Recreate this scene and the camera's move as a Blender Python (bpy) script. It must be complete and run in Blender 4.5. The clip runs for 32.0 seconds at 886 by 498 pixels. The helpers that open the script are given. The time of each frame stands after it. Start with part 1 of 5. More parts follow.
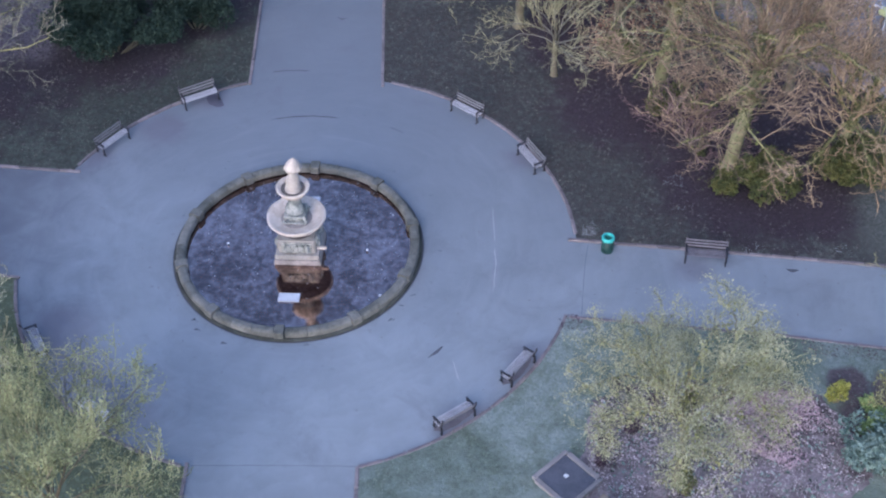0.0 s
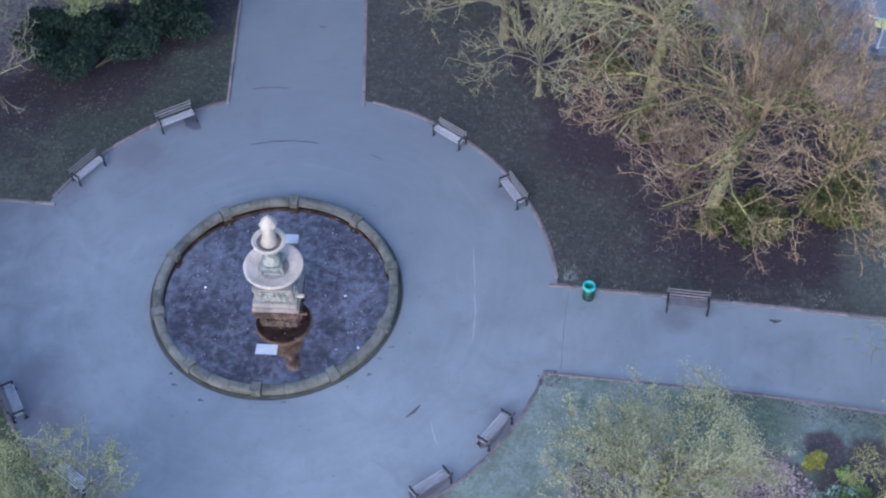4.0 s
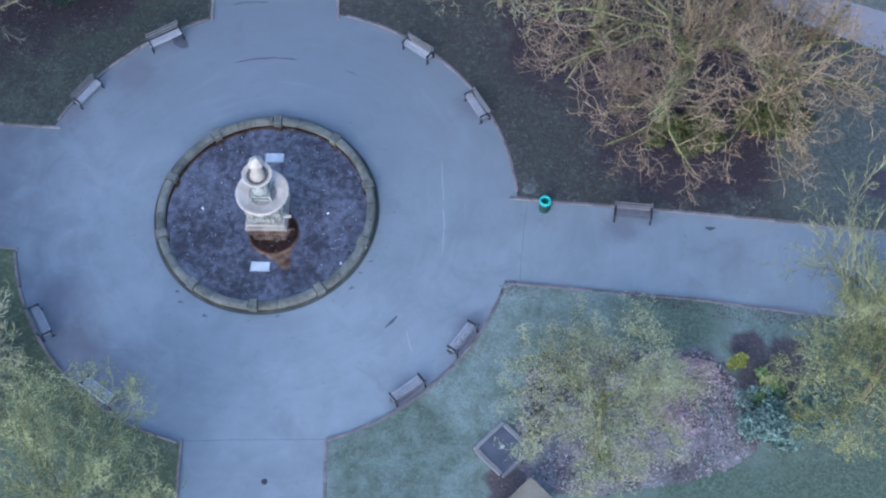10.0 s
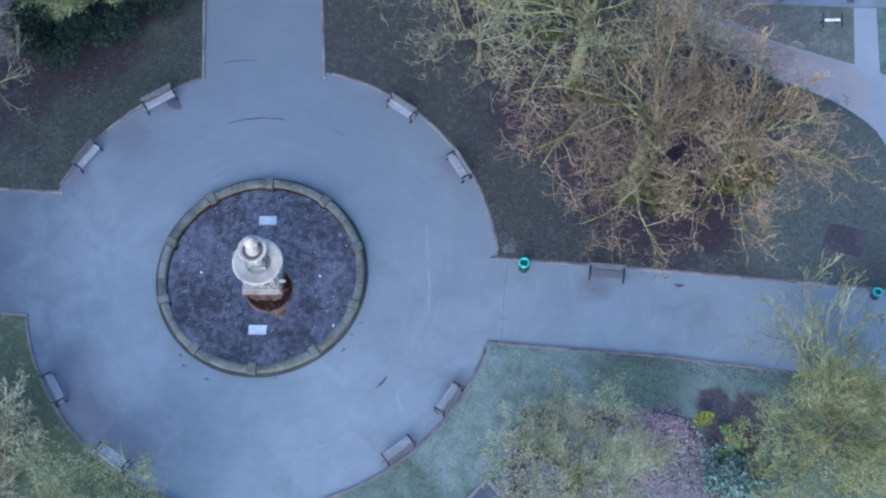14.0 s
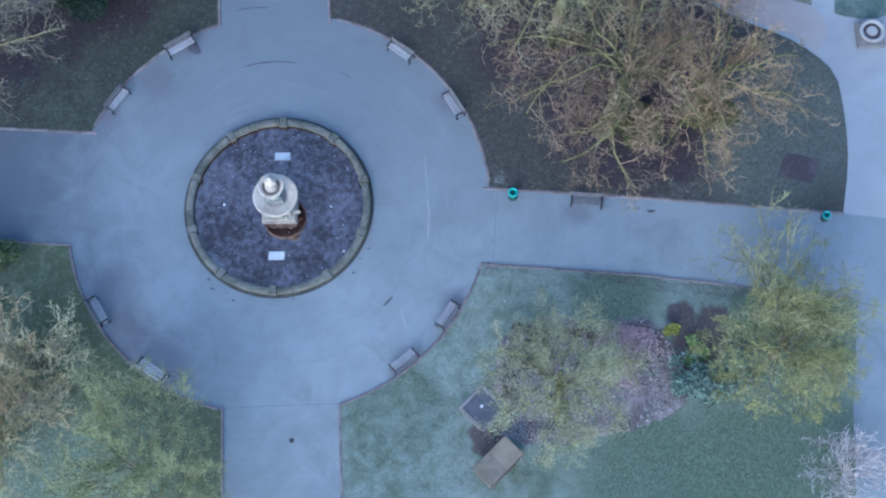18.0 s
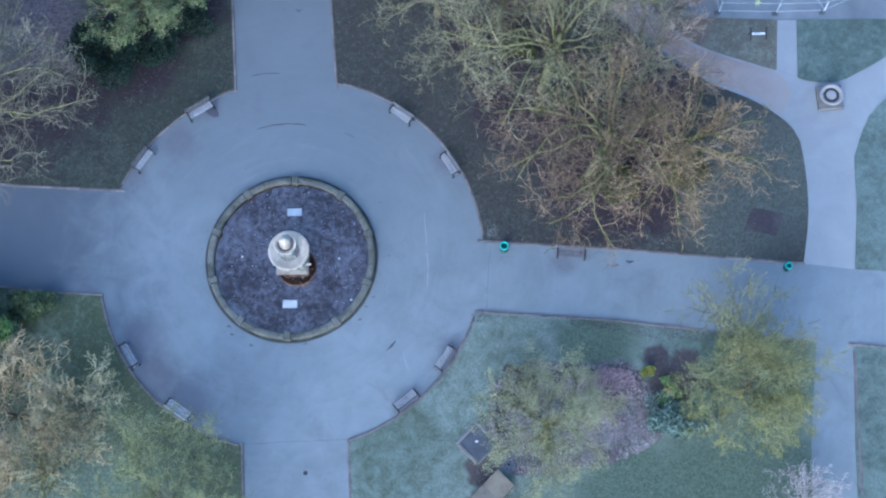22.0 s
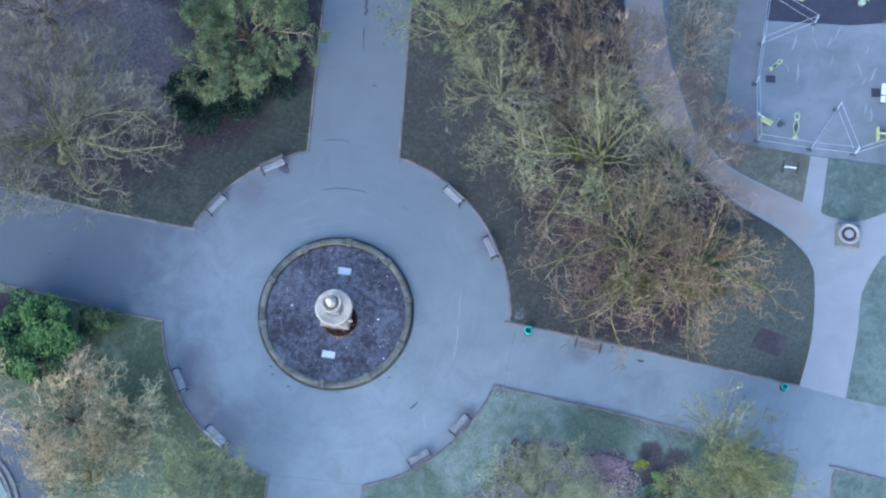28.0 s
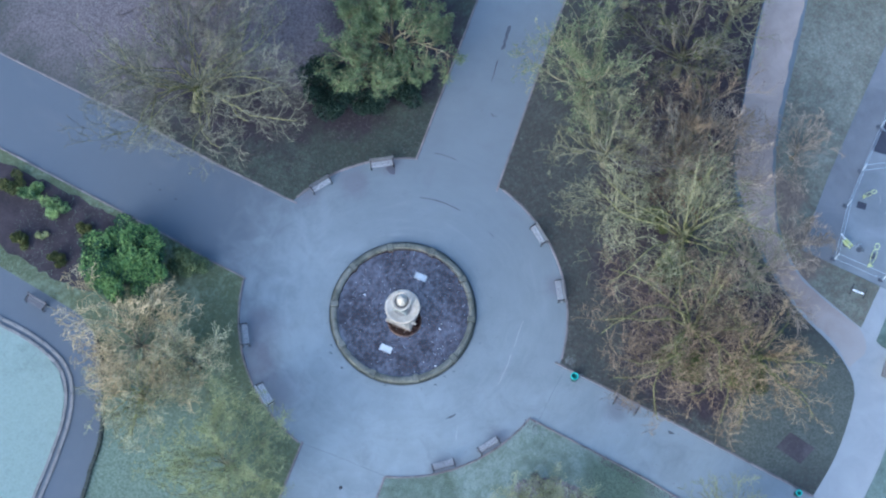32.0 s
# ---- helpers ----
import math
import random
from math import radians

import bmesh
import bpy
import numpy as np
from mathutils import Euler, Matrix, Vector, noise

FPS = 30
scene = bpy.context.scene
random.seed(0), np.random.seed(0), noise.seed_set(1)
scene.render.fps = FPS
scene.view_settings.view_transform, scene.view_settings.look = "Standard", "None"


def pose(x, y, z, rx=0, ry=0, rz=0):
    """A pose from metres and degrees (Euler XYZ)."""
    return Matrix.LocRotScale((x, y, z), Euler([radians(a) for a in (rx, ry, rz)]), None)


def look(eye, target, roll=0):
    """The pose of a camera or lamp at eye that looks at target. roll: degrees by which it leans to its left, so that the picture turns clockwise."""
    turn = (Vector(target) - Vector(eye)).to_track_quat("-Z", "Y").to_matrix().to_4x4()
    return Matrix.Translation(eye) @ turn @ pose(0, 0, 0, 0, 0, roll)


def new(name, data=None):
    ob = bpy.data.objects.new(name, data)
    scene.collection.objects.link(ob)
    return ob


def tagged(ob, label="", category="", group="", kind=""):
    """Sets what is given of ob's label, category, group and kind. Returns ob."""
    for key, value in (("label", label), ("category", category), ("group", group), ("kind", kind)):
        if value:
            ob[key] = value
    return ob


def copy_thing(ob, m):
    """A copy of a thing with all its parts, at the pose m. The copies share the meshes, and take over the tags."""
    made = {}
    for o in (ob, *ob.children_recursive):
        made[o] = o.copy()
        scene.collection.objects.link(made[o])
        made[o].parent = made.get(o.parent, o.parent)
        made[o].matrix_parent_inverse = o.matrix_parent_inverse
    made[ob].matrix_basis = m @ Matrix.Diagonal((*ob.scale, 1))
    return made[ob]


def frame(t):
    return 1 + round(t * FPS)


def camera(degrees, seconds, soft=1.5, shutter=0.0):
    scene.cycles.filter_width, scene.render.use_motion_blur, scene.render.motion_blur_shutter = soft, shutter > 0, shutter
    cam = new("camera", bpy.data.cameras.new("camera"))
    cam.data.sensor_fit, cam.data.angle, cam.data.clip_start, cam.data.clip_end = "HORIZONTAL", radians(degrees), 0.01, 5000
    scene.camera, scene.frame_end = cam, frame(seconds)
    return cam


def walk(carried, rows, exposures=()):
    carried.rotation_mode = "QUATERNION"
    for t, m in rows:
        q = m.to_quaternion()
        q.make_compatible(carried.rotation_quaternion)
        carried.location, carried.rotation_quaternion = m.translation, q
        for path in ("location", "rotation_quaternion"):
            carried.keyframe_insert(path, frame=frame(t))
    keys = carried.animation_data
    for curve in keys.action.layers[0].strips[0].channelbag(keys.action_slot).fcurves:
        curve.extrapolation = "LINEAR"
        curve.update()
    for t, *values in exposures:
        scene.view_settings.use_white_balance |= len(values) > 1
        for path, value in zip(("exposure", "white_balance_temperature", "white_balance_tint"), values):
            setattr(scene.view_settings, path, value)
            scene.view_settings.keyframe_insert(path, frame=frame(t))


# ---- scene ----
# ---- camera and walk ----
cam = camera(35.86, 32.0, soft=2.2)
PATH = [
    (0, pose(8.063, -38.046, 38.225, 45.004, 0.963, 2.574)),
    (0.5, pose(8.109, -37.652, 38.825, 44.249, 0.960, 2.747)),
    (1, pose(8.253, -37.197, 39.507, 43.600, 0.930, 2.809)),
    (1.5, pose(8.295, -36.586, 39.979, 43.311, 0.878, 2.783)),
    (2, pose(8.403, -35.852, 40.522, 42.954, 0.845, 2.852)),
    (2.5, pose(8.546, -34.991, 41.046, 42.110, 0.946, 2.836)),
    (3, pose(8.668, -34.097, 41.612, 41.056, 1.031, 2.701)),
    (3.5, pose(8.648, -33.068, 42.164, 39.945, 0.887, 2.569)),
    (5.5, pose(9.741, -30.227, 44.529, 36.357, 1.508, 3.665)),
    (6, pose(9.841, -30.344, 45.289, 35.335, 1.507, 3.155)),
    (6.5, pose(9.886, -30.515, 46.062, 34.285, 1.496, 2.727)),
    (7, pose(9.899, -30.480, 46.905, 33.182, 1.518, 2.360)),
    (7.5, pose(9.995, -30.345, 47.756, 32.094, 1.611, 2.042)),
    (8, pose(9.945, -30.286, 48.594, 31.149, 1.589, 1.780)),
    (8.5, pose(9.949, -30.103, 49.528, 30.146, 1.617, 1.672)),
    (9, pose(9.860, -29.807, 50.404, 29.208, 1.539, 1.649)),
    (9.5, pose(9.885, -29.437, 51.304, 28.316, 1.607, 1.526)),
    (10, pose(9.853, -28.915, 52.278, 27.464, 1.591, 1.326)),
    (10.5, pose(9.867, -28.346, 53.152, 26.788, 1.585, 1.161)),
    (11, pose(10.045, -27.493, 54.027, 25.996, 1.801, 0.933)),
    (11.5, pose(10.033, -26.512, 54.954, 25.243, 1.761, 0.782)),
    (12, pose(10.031, -25.494, 55.768, 24.597, 1.718, 0.640)),
    (12.5, pose(10.051, -24.406, 56.572, 24.039, 1.665, 0.553)),
    (13, pose(10.143, -23.415, 57.252, 23.699, 1.723, 0.451)),
    (13.5, pose(10.254, -22.936, 58.108, 23.130, 1.800, 0.318)),
    (14, pose(10.230, -22.919, 59.119, 22.214, 1.669, 0.223)),
    (14.5, pose(10.268, -23.012, 60.042, 21.062, 1.665, -0.008)),
    (15, pose(10.333, -23.071, 61.013, 20.013, 1.719, -0.182)),
    (15.5, pose(10.408, -22.994, 62.060, 18.993, 1.780, -0.240)),
    (17.5, pose(10.288, -22.955, 66.304, 17.059, 1.697, -0.564)),
    (18, pose(10.173, -22.844, 67.298, 16.792, 1.607, -0.641)),
    (18.5, pose(10.142, -22.718, 68.310, 16.579, 1.574, -0.701)),
    (19, pose(10.199, -22.397, 69.346, 16.277, 1.612, -0.761)),
    (19.5, pose(10.237, -22.157, 70.385, 16.089, 1.605, -0.757)),
    (20, pose(10.184, -21.852, 71.371, 15.910, 1.545, -0.811)),
    (20.5, pose(10.297, -21.706, 72.342, 15.901, 1.597, -0.819)),
    (21, pose(10.249, -21.370, 73.325, 15.786, 1.541, -0.888)),
    (21.5, pose(10.234, -21.036, 74.390, 15.669, 1.493, -0.913)),
    (22, pose(10.284, -20.709, 75.383, 15.570, 1.488, -0.937)),
    (22.5, pose(10.304, -20.337, 76.341, 15.479, 1.476, -0.980)),
    (23, pose(10.340, -19.969, 77.353, 15.363, 1.468, -1.001)),
    (23.5, pose(10.378, -19.563, 78.293, 15.258, 1.465, -1.050)),
    (24, pose(10.413, -19.051, 79.091, 15.080, 1.442, -0.980)),
    (24.5, pose(10.392, -18.536, 79.791, 14.931, 1.372, -0.581)),
    (25, pose(10.388, -18.105, 80.425, 14.889, 1.341, -0.252)),
    (25.5, pose(10.392, -17.700, 81.082, 14.967, 1.286, -0.049)),
    (27.5, pose(11.677, -16.928, 83.611, 14.875, 1.860, 5.447)),
    (28, pose(11.981, -17.315, 84.150, 15.177, 1.925, 7.598)),
    (28.5, pose(12.162, -17.700, 84.707, 15.481, 1.908, 9.432)),
    (29, pose(12.170, -17.938, 85.355, 15.654, 1.763, 11.396)),
    (29.5, pose(12.002, -18.046, 86.044, 15.734, 1.514, 13.308)),
    (30, pose(11.863, -18.110, 86.680, 15.764, 1.308, 15.111)),
    (30.5, pose(11.859, -18.262, 87.265, 15.892, 1.128, 17.274)),
    (31, pose(11.942, -18.592, 87.796, 16.162, 0.979, 19.171)),
    (31.5, pose(12.033, -19.033, 88.306, 16.540, 0.788, 21.134)),
    (32, pose(12.169, -19.502, 88.825, 16.980, 0.612, 22.881)),
]
walk(cam, PATH, exposures=[(0.0, 1.54, 5430, 24), (7.0, 1.61, 5150, 14.5), (14.0, 1.65, 5030, 12), (20.0, 1.69, 4940, 8), (25.0, 1.77, 5020, 9), (32.0, 1.87, 5180, 6)])

# ---- world and sun ----
world = bpy.data.worlds.new("world")
scene.world = world
world.use_nodes = True
wn = world.node_tree.nodes
wn.clear()
sky = wn.new("ShaderNodeTexSky")
sky.sky_type = "NISHITA"
sky.sun_disc = False
SUN_EL, SUN_AZ = 24.0, 200.0
sky.sun_elevation = radians(SUN_EL)
sky.sun_rotation = radians(SUN_AZ)
sky.air_density, sky.dust_density, sky.ozone_density = 1.0, 2.0, 2.0
bg = wn.new("ShaderNodeBackground")
bg.inputs["Strength"].default_value = 0.14
wo = wn.new("ShaderNodeOutputWorld")
world.node_tree.links.new(sky.outputs[0], bg.inputs[0])
world.node_tree.links.new(bg.outputs[0], wo.inputs[0])
sun_data = bpy.data.lights.new("sun", "SUN")
sun_data.energy, sun_data.angle, sun_data.color = 0.5, radians(40), (1.0, 0.93, 0.85)
sun = new("sun", sun_data)
sun.matrix_world = look((0, 0, 60), (0 - 60 * math.sin(radians(SUN_AZ)) , 0 - 60 * math.cos(radians(SUN_AZ)), 60 - 60 * math.tan(radians(SUN_EL + 25))))


# ---- materials ----
def nodes_of(name):
    m = bpy.data.materials.new(name)
    m.use_nodes = True
    nt = m.node_tree
    return m, nt, nt.nodes, nt.links, nt.nodes["Principled BSDF"]


def noise_node(nt, scale, detail=4.0, rough=0.6, distort=0.0, space="world"):
    if space == "world":
        src = nt.nodes.new("ShaderNodeNewGeometry").outputs["Position"]
    else:
        src = nt.nodes.new("ShaderNodeTexCoord").outputs["Object"]
    n = nt.nodes.new("ShaderNodeTexNoise")
    n.inputs["Scale"].default_value = scale
    n.inputs["Detail"].default_value = detail
    n.inputs["Roughness"].default_value = rough
    n.inputs["Distortion"].default_value = distort
    nt.links.new(src, n.inputs["Vector"])
    return n.outputs["Fac"]


def ramp(nt, fac, lo, hi):
    r = nt.nodes.new("ShaderNodeMapRange")
    r.interpolation_type = "SMOOTHSTEP"
    r.inputs["From Min"].default_value, r.inputs["From Max"].default_value = lo, hi
    nt.links.new(fac, r.inputs["Value"])
    return r.outputs["Result"]


def blend(nt, fac, a, b):
    mx = nt.nodes.new("ShaderNodeMix")
    mx.data_type = "RGBA"
    if isinstance(fac, float):
        mx.inputs["Factor"].default_value = fac
    else:
        nt.links.new(fac, mx.inputs["Factor"])
    for sock, v in ((mx.inputs["A"], a), (mx.inputs["B"], b)):
        if isinstance(v, tuple):
            sock.default_value = (*v, 1)
        else:
            nt.links.new(v, sock)
    return mx.outputs["Result"]


def maths(nt, op, a, b):
    n = nt.nodes.new("ShaderNodeMath")
    n.operation = op
    for i, v in enumerate((a, b)):
        if isinstance(v, (int, float)):
            n.inputs[i].default_value = v
        else:
            nt.links.new(v, n.inputs[i])
    return n.outputs[0]


def bump(nt, bsdf, height, strength, dist):
    b = nt.nodes.new("ShaderNodeBump")
    b.inputs["Strength"].default_value = strength
    b.inputs["Distance"].default_value = dist
    nt.links.new(height, b.inputs["Height"])
    nt.links.new(b.outputs[0], bsdf.inputs["Normal"])


def island_random(nt):
    return nt.nodes.new("ShaderNodeNewGeometry").outputs["Random Per Island"]


def object_random(nt):
    return nt.nodes.new("ShaderNodeObjectInfo").outputs["Random"]


def basic(name, a, b, big, fine, rough=0.8, metal=0.0, bumpy=0.3, dist=0.01, space="world", vary=None, coat=0.0):
    """Two colours mixed at two scales, with fine relief."""
    m, nt, ns, ln, bs = nodes_of(name)
    f1 = ramp(nt, noise_node(nt, big, 3.0, 0.6, 0.3, space), 0.35, 0.65)
    f2 = noise_node(nt, fine, 5.0, 0.7, 0.0, space)
    fac = maths(nt, "ADD", maths(nt, "MULTIPLY", f1, 0.55), maths(nt, "MULTIPLY", ramp(nt, f2, 0.3, 0.7), 0.45))
    if vary == "object":
        fac = maths(nt, "ADD", maths(nt, "MULTIPLY", fac, 0.6), maths(nt, "MULTIPLY", object_random(nt), 0.4))
    if vary == "island":
        fac = maths(nt, "ADD", maths(nt, "MULTIPLY", fac, 0.4), maths(nt, "MULTIPLY", island_random(nt), 0.6))
    ln.new(blend(nt, fac, a, b), bs.inputs["Base Color"])
    bs.inputs["Roughness"].default_value = rough
    bs.inputs["Metallic"].default_value = metal
    bs.inputs["Coat Weight"].default_value = coat
    if rough >= 0.8:
        bs.inputs["Specular IOR Level"].default_value = 0.2
    bump(nt, bs, f2, bumpy, dist)
    return m


def lawn_material(name, soils=(), frost=0.35, green=(0.07, 0.092, 0.062), pale=(0.15, 0.185, 0.155), soil=(0.036, 0.028, 0.032), litters=(), mottle=0.45, fallen=((0.075, 0.062, 0.066), (0.19, 0.165, 0.168))):
    """Winter grass: green and frosted pale turf, with worn bare soil around the places given (x, y, radius)."""
    m, nt, ns, ln, bs = nodes_of(name)
    big = noise_node(nt, 0.16, 5.0, 0.65, 0.6)
    mid = noise_node(nt, 1.1, 5.0, 0.7, 0.4)
    fine = noise_node(nt, 9.0, 6.0, 0.75)
    fr = maths(nt, "ADD", maths(nt, "MULTIPLY", ramp(nt, big, 0.3, 0.7), 0.6), maths(nt, "MULTIPLY", ramp(nt, mid, 0.35, 0.65), 0.4))
    col = blend(nt, ramp(nt, fr, 0.5 - frost, 1.5 - frost), green, pale)
    clump = noise_node(nt, 3.4, 5.0, 0.75, 0.2)
    brown = (green[0] * 1.25, green[1] * 0.95, green[2] * 1.0)
    col = blend(nt, maths(nt, "MULTIPLY", ramp(nt, clump, 0.47, 0.62), 0.6 * mottle), col, brown)
    col = blend(nt, maths(nt, "MULTIPLY", ramp(nt, clump, 0.50, 0.36), 0.45 * mottle), col, tuple(c * 1.15 for c in pale))
    col = blend(nt, maths(nt, "MULTIPLY", ramp(nt, fine, 0.42, 0.62), 0.25 + 0.3 * mottle), col, tuple(c * 0.45 for c in green))
    if soils:
        pos = ns.new("ShaderNodeNewGeometry").outputs["Position"]
        total = None
        for x, y, r in soils:
            d = ns.new("ShaderNodeVectorMath")
            d.operation = "DISTANCE"
            ln.new(pos, d.inputs[0])
            d.inputs[1].default_value = (x, y, 0)
            dd = maths(nt, "ADD", maths(nt, "DIVIDE", d.outputs["Value"], r), maths(nt, "MULTIPLY", maths(nt, "SUBTRACT", mid, 0.5), 1.1))
            k = ramp(nt, dd, 1.15, 0.7)
            total = k if total is None else maths(nt, "MAXIMUM", total, k)
        earth = blend(nt, ramp(nt, fine, 0.35, 0.7), soil, tuple(c * 1.9 for c in soil))
        col = blend(nt, maths(nt, "MULTIPLY", total, 0.9), col, earth)
    for x, y, r in litters:
        d = ns.new("ShaderNodeVectorMath")
        d.operation = "DISTANCE"
        ln.new(ns.new("ShaderNodeNewGeometry").outputs["Position"], d.inputs[0])
        d.inputs[1].default_value = (x, y, 0)
        dd = maths(nt, "ADD", maths(nt, "DIVIDE", d.outputs["Value"], r), maths(nt, "MULTIPLY", maths(nt, "SUBTRACT", big, 0.5), 1.2))
        patch = blend(nt, ramp(nt, fine, 0.38, 0.62), *fallen)
        col = blend(nt, maths(nt, "MULTIPLY", ramp(nt, dd, 1.3, 0.6), 0.9), col, patch)
    ln.new(col, bs.inputs["Base Color"])
    bs.inputs["Roughness"].default_value = 0.95
    bs.inputs["Specular IOR Level"].default_value = 0.15
    bump(nt, bs, fine, 0.9, 0.05)
    return m


def asphalt_material(name, dark, light, rough=0.85, rings=False, fade=None):
    m, nt, ns, ln, bs = nodes_of(name)
    big = noise_node(nt, 0.09, 4.0, 0.6, 0.8)
    mid = noise_node(nt, 0.55, 5.0, 0.65, 0.5)
    fine = noise_node(nt, 6.0, 5.0, 0.8)
    grain = noise_node(nt, 55.0, 2.0, 0.8)
    fac = maths(nt, "ADD", maths(nt, "MULTIPLY", ramp(nt, big, 0.3, 0.7), 0.5), maths(nt, "MULTIPLY", ramp(nt, mid, 0.3, 0.7), 0.35))
    fac = maths(nt, "ADD", fac, maths(nt, "MULTIPLY", fine, 0.2))
    if rings:
        far = ns.new("ShaderNodeVectorMath")
        far.operation = "LENGTH"
        ln.new(ns.new("ShaderNodeNewGeometry").outputs["Position"], far.inputs[0])
        band = ns.new("ShaderNodeTexNoise")
        band.noise_dimensions = "1D"
        band.inputs["Detail"].default_value = 1.0
        ln.new(maths(nt, "ADD", maths(nt, "MULTIPLY", far.outputs["Value"], 0.55), maths(nt, "MULTIPLY", mid, 1.2)), band.inputs["W"])
        fac = maths(nt, "ADD", maths(nt, "MULTIPLY", fac, 0.92), maths(nt, "MULTIPLY", ramp(nt, band.outputs["Fac"], 0.25, 0.75), 0.09))
    col = blend(nt, fac, dark, light)
    if rings:
        sep = ns.new("ShaderNodeSeparateXYZ")
        ln.new(ns.new("ShaderNodeNewGeometry").outputs["Position"], sep.inputs[0])
        # asphalt colour darkens gradually towards the north
        north_dark = ramp(nt, maths(nt, "ADD", sep.outputs["Y"], maths(nt, "MULTIPLY", maths(nt, "SUBTRACT", mid, 0.5), 8.0)), -5.0, 16.0)
        col = blend(nt, maths(nt, "MULTIPLY", north_dark, 0.68), col, (0.094, 0.106, 0.119))
        west = ramp(nt, maths(nt, "ADD", sep.outputs["X"], maths(nt, "MULTIPLY", maths(nt, "SUBTRACT", mid, 0.5), 7.0)), -6.5, -14.5)
        col = blend(nt, maths(nt, "MULTIPLY", west, 0.88), col, (0.067, 0.078, 0.096))
        patch = noise_node(nt, 0.32, 6.0, 0.7, 1.2)
        col = blend(nt, maths(nt, "MULTIPLY", ramp(nt, patch, 0.53, 0.70), 0.30), col, (0.105, 0.112, 0.125))
        streak = ns.new("ShaderNodeTexNoise")
        streak.inputs["Scale"].default_value = 1.0
        streak.inputs["Detail"].default_value = 4.0
        turn = ns.new("ShaderNodeMath")
        turn.operation = "ARCTAN2"
        ln.new(sep.outputs["Y"], turn.inputs[0])
        ln.new(sep.outputs["X"], turn.inputs[1])
        polar = ns.new("ShaderNodeCombineXYZ")
        ln.new(maths(nt, "MULTIPLY", far.outputs["Value"], 2.6), polar.inputs[0])
        ln.new(maths(nt, "MULTIPLY", turn.outputs[0], 2.2), polar.inputs[1])
        ln.new(polar.outputs[0], streak.inputs["Vector"])
        col = blend(nt, maths(nt, "MULTIPLY", maths(nt, "MULTIPLY", ramp(nt, streak.outputs["Fac"], 0.54, 0.74), ramp(nt, far.outputs["Value"], 11.0, 8.0)), 0.13), col, (0.27, 0.285, 0.29))
        for x, y, r in ((-8.3, -4.6, 1.7), (-5.6, -8.3, 2.0), (-7.6, -6.9, 1.6), (9.3, -5.5, 1.1), (6.9, -8.6, 1.2), (15.4, -0.7, 0.9), (-9.4, 5.6, 1.2), (-6.9, 7.1, 1.3), (-5.2, 9.4, 1.0), (8.8, 5.6, 1.0)):
            d = ns.new("ShaderNodeVectorMath")
            d.operation = "DISTANCE"
            ln.new(ns.new("ShaderNodeNewGeometry").outputs["Position"], d.inputs[0])
            d.inputs[1].default_value = (x, y, 0)
            dd = maths(nt, "ADD", maths(nt, "DIVIDE", d.outputs["Value"], r), maths(nt, "MULTIPLY", maths(nt, "SUBTRACT", mid, 0.5), 1.3))
            col = blend(nt, maths(nt, "MULTIPLY", ramp(nt, dd, 1.25, 0.3), 0.5), col, (0.098, 0.09, 0.108))
    if fade:
        sep = ns.new("ShaderNodeSeparateXYZ")
        ln.new(ns.new("ShaderNodeNewGeometry").outputs["Position"], sep.inputs[0])
        worn = ramp(nt, maths(nt, "ADD", sep.outputs["X"], maths(nt, "MULTIPLY", maths(nt, "SUBTRACT", mid, 0.5), 5.0)), fade[1], fade[2])
        col = blend(nt, maths(nt, "MULTIPLY", worn, fade[3]), col, fade[0])
    col = blend(nt, maths(nt, "MULTIPLY", ramp(nt, fine, 0.62, 0.75), 0.25), col, tuple(c * 0.6 for c in dark))
    col = blend(nt, maths(nt, "MULTIPLY", ramp(nt, grain, 0.5, 0.8), 0.2), col, tuple(min(1, c * 1.5) for c in light))
    ln.new(col, bs.inputs["Base Color"])
    bs.inputs["Roughness"].default_value = rough
    bump(nt, bs, grain, 0.3, 0.01)
    return m


def pool_material():
    """Clear dark ice over drowned leaves and silt, with frosted milky patches."""
    m, nt, ns, ln, bs = nodes_of("pool bed")
    big = noise_node(nt, 0.5, 4.0, 0.65, 0.6)
    mid = noise_node(nt, 3.3, 6.0, 0.75, 0.3)
    fine = noise_node(nt, 8.0, 4.0, 0.8)
    col = blend(nt, ramp(nt, fine, 0.36, 0.66), (0.006, 0.003, 0.003), (0.022, 0.011, 0.010))
    milky = maths(nt, "ADD", maths(nt, "MULTIPLY", big, 0.4), maths(nt, "MULTIPLY", mid, 0.6))
    milky = ramp(nt, milky, 0.39, 0.64)
    col = blend(nt, maths(nt, "MULTIPLY", milky, 0.10), col, (0.29, 0.17, 0.14))
    col = blend(nt, maths(nt, "MULTIPLY", ramp(nt, fine, 0.58, 0.68), maths(nt, "MULTIPLY", ramp(nt, mid, 0.5, 0.65), 0.22)), col, (0.34, 0.29, 0.28))
    ln.new(col, bs.inputs["Base Color"])
    bs.inputs["IOR"].default_value = 2.7
    bs.inputs["Roughness"].default_value = 0.07
    bs.inputs["Specular Tint"].default_value = (1.0, 0.78, 0.67, 1.0)
    ln.new(maths(nt, "ADD", 0.32, maths(nt, "MULTIPLY", milky, 0.80)), bs.inputs["Specular IOR Level"])
    return m


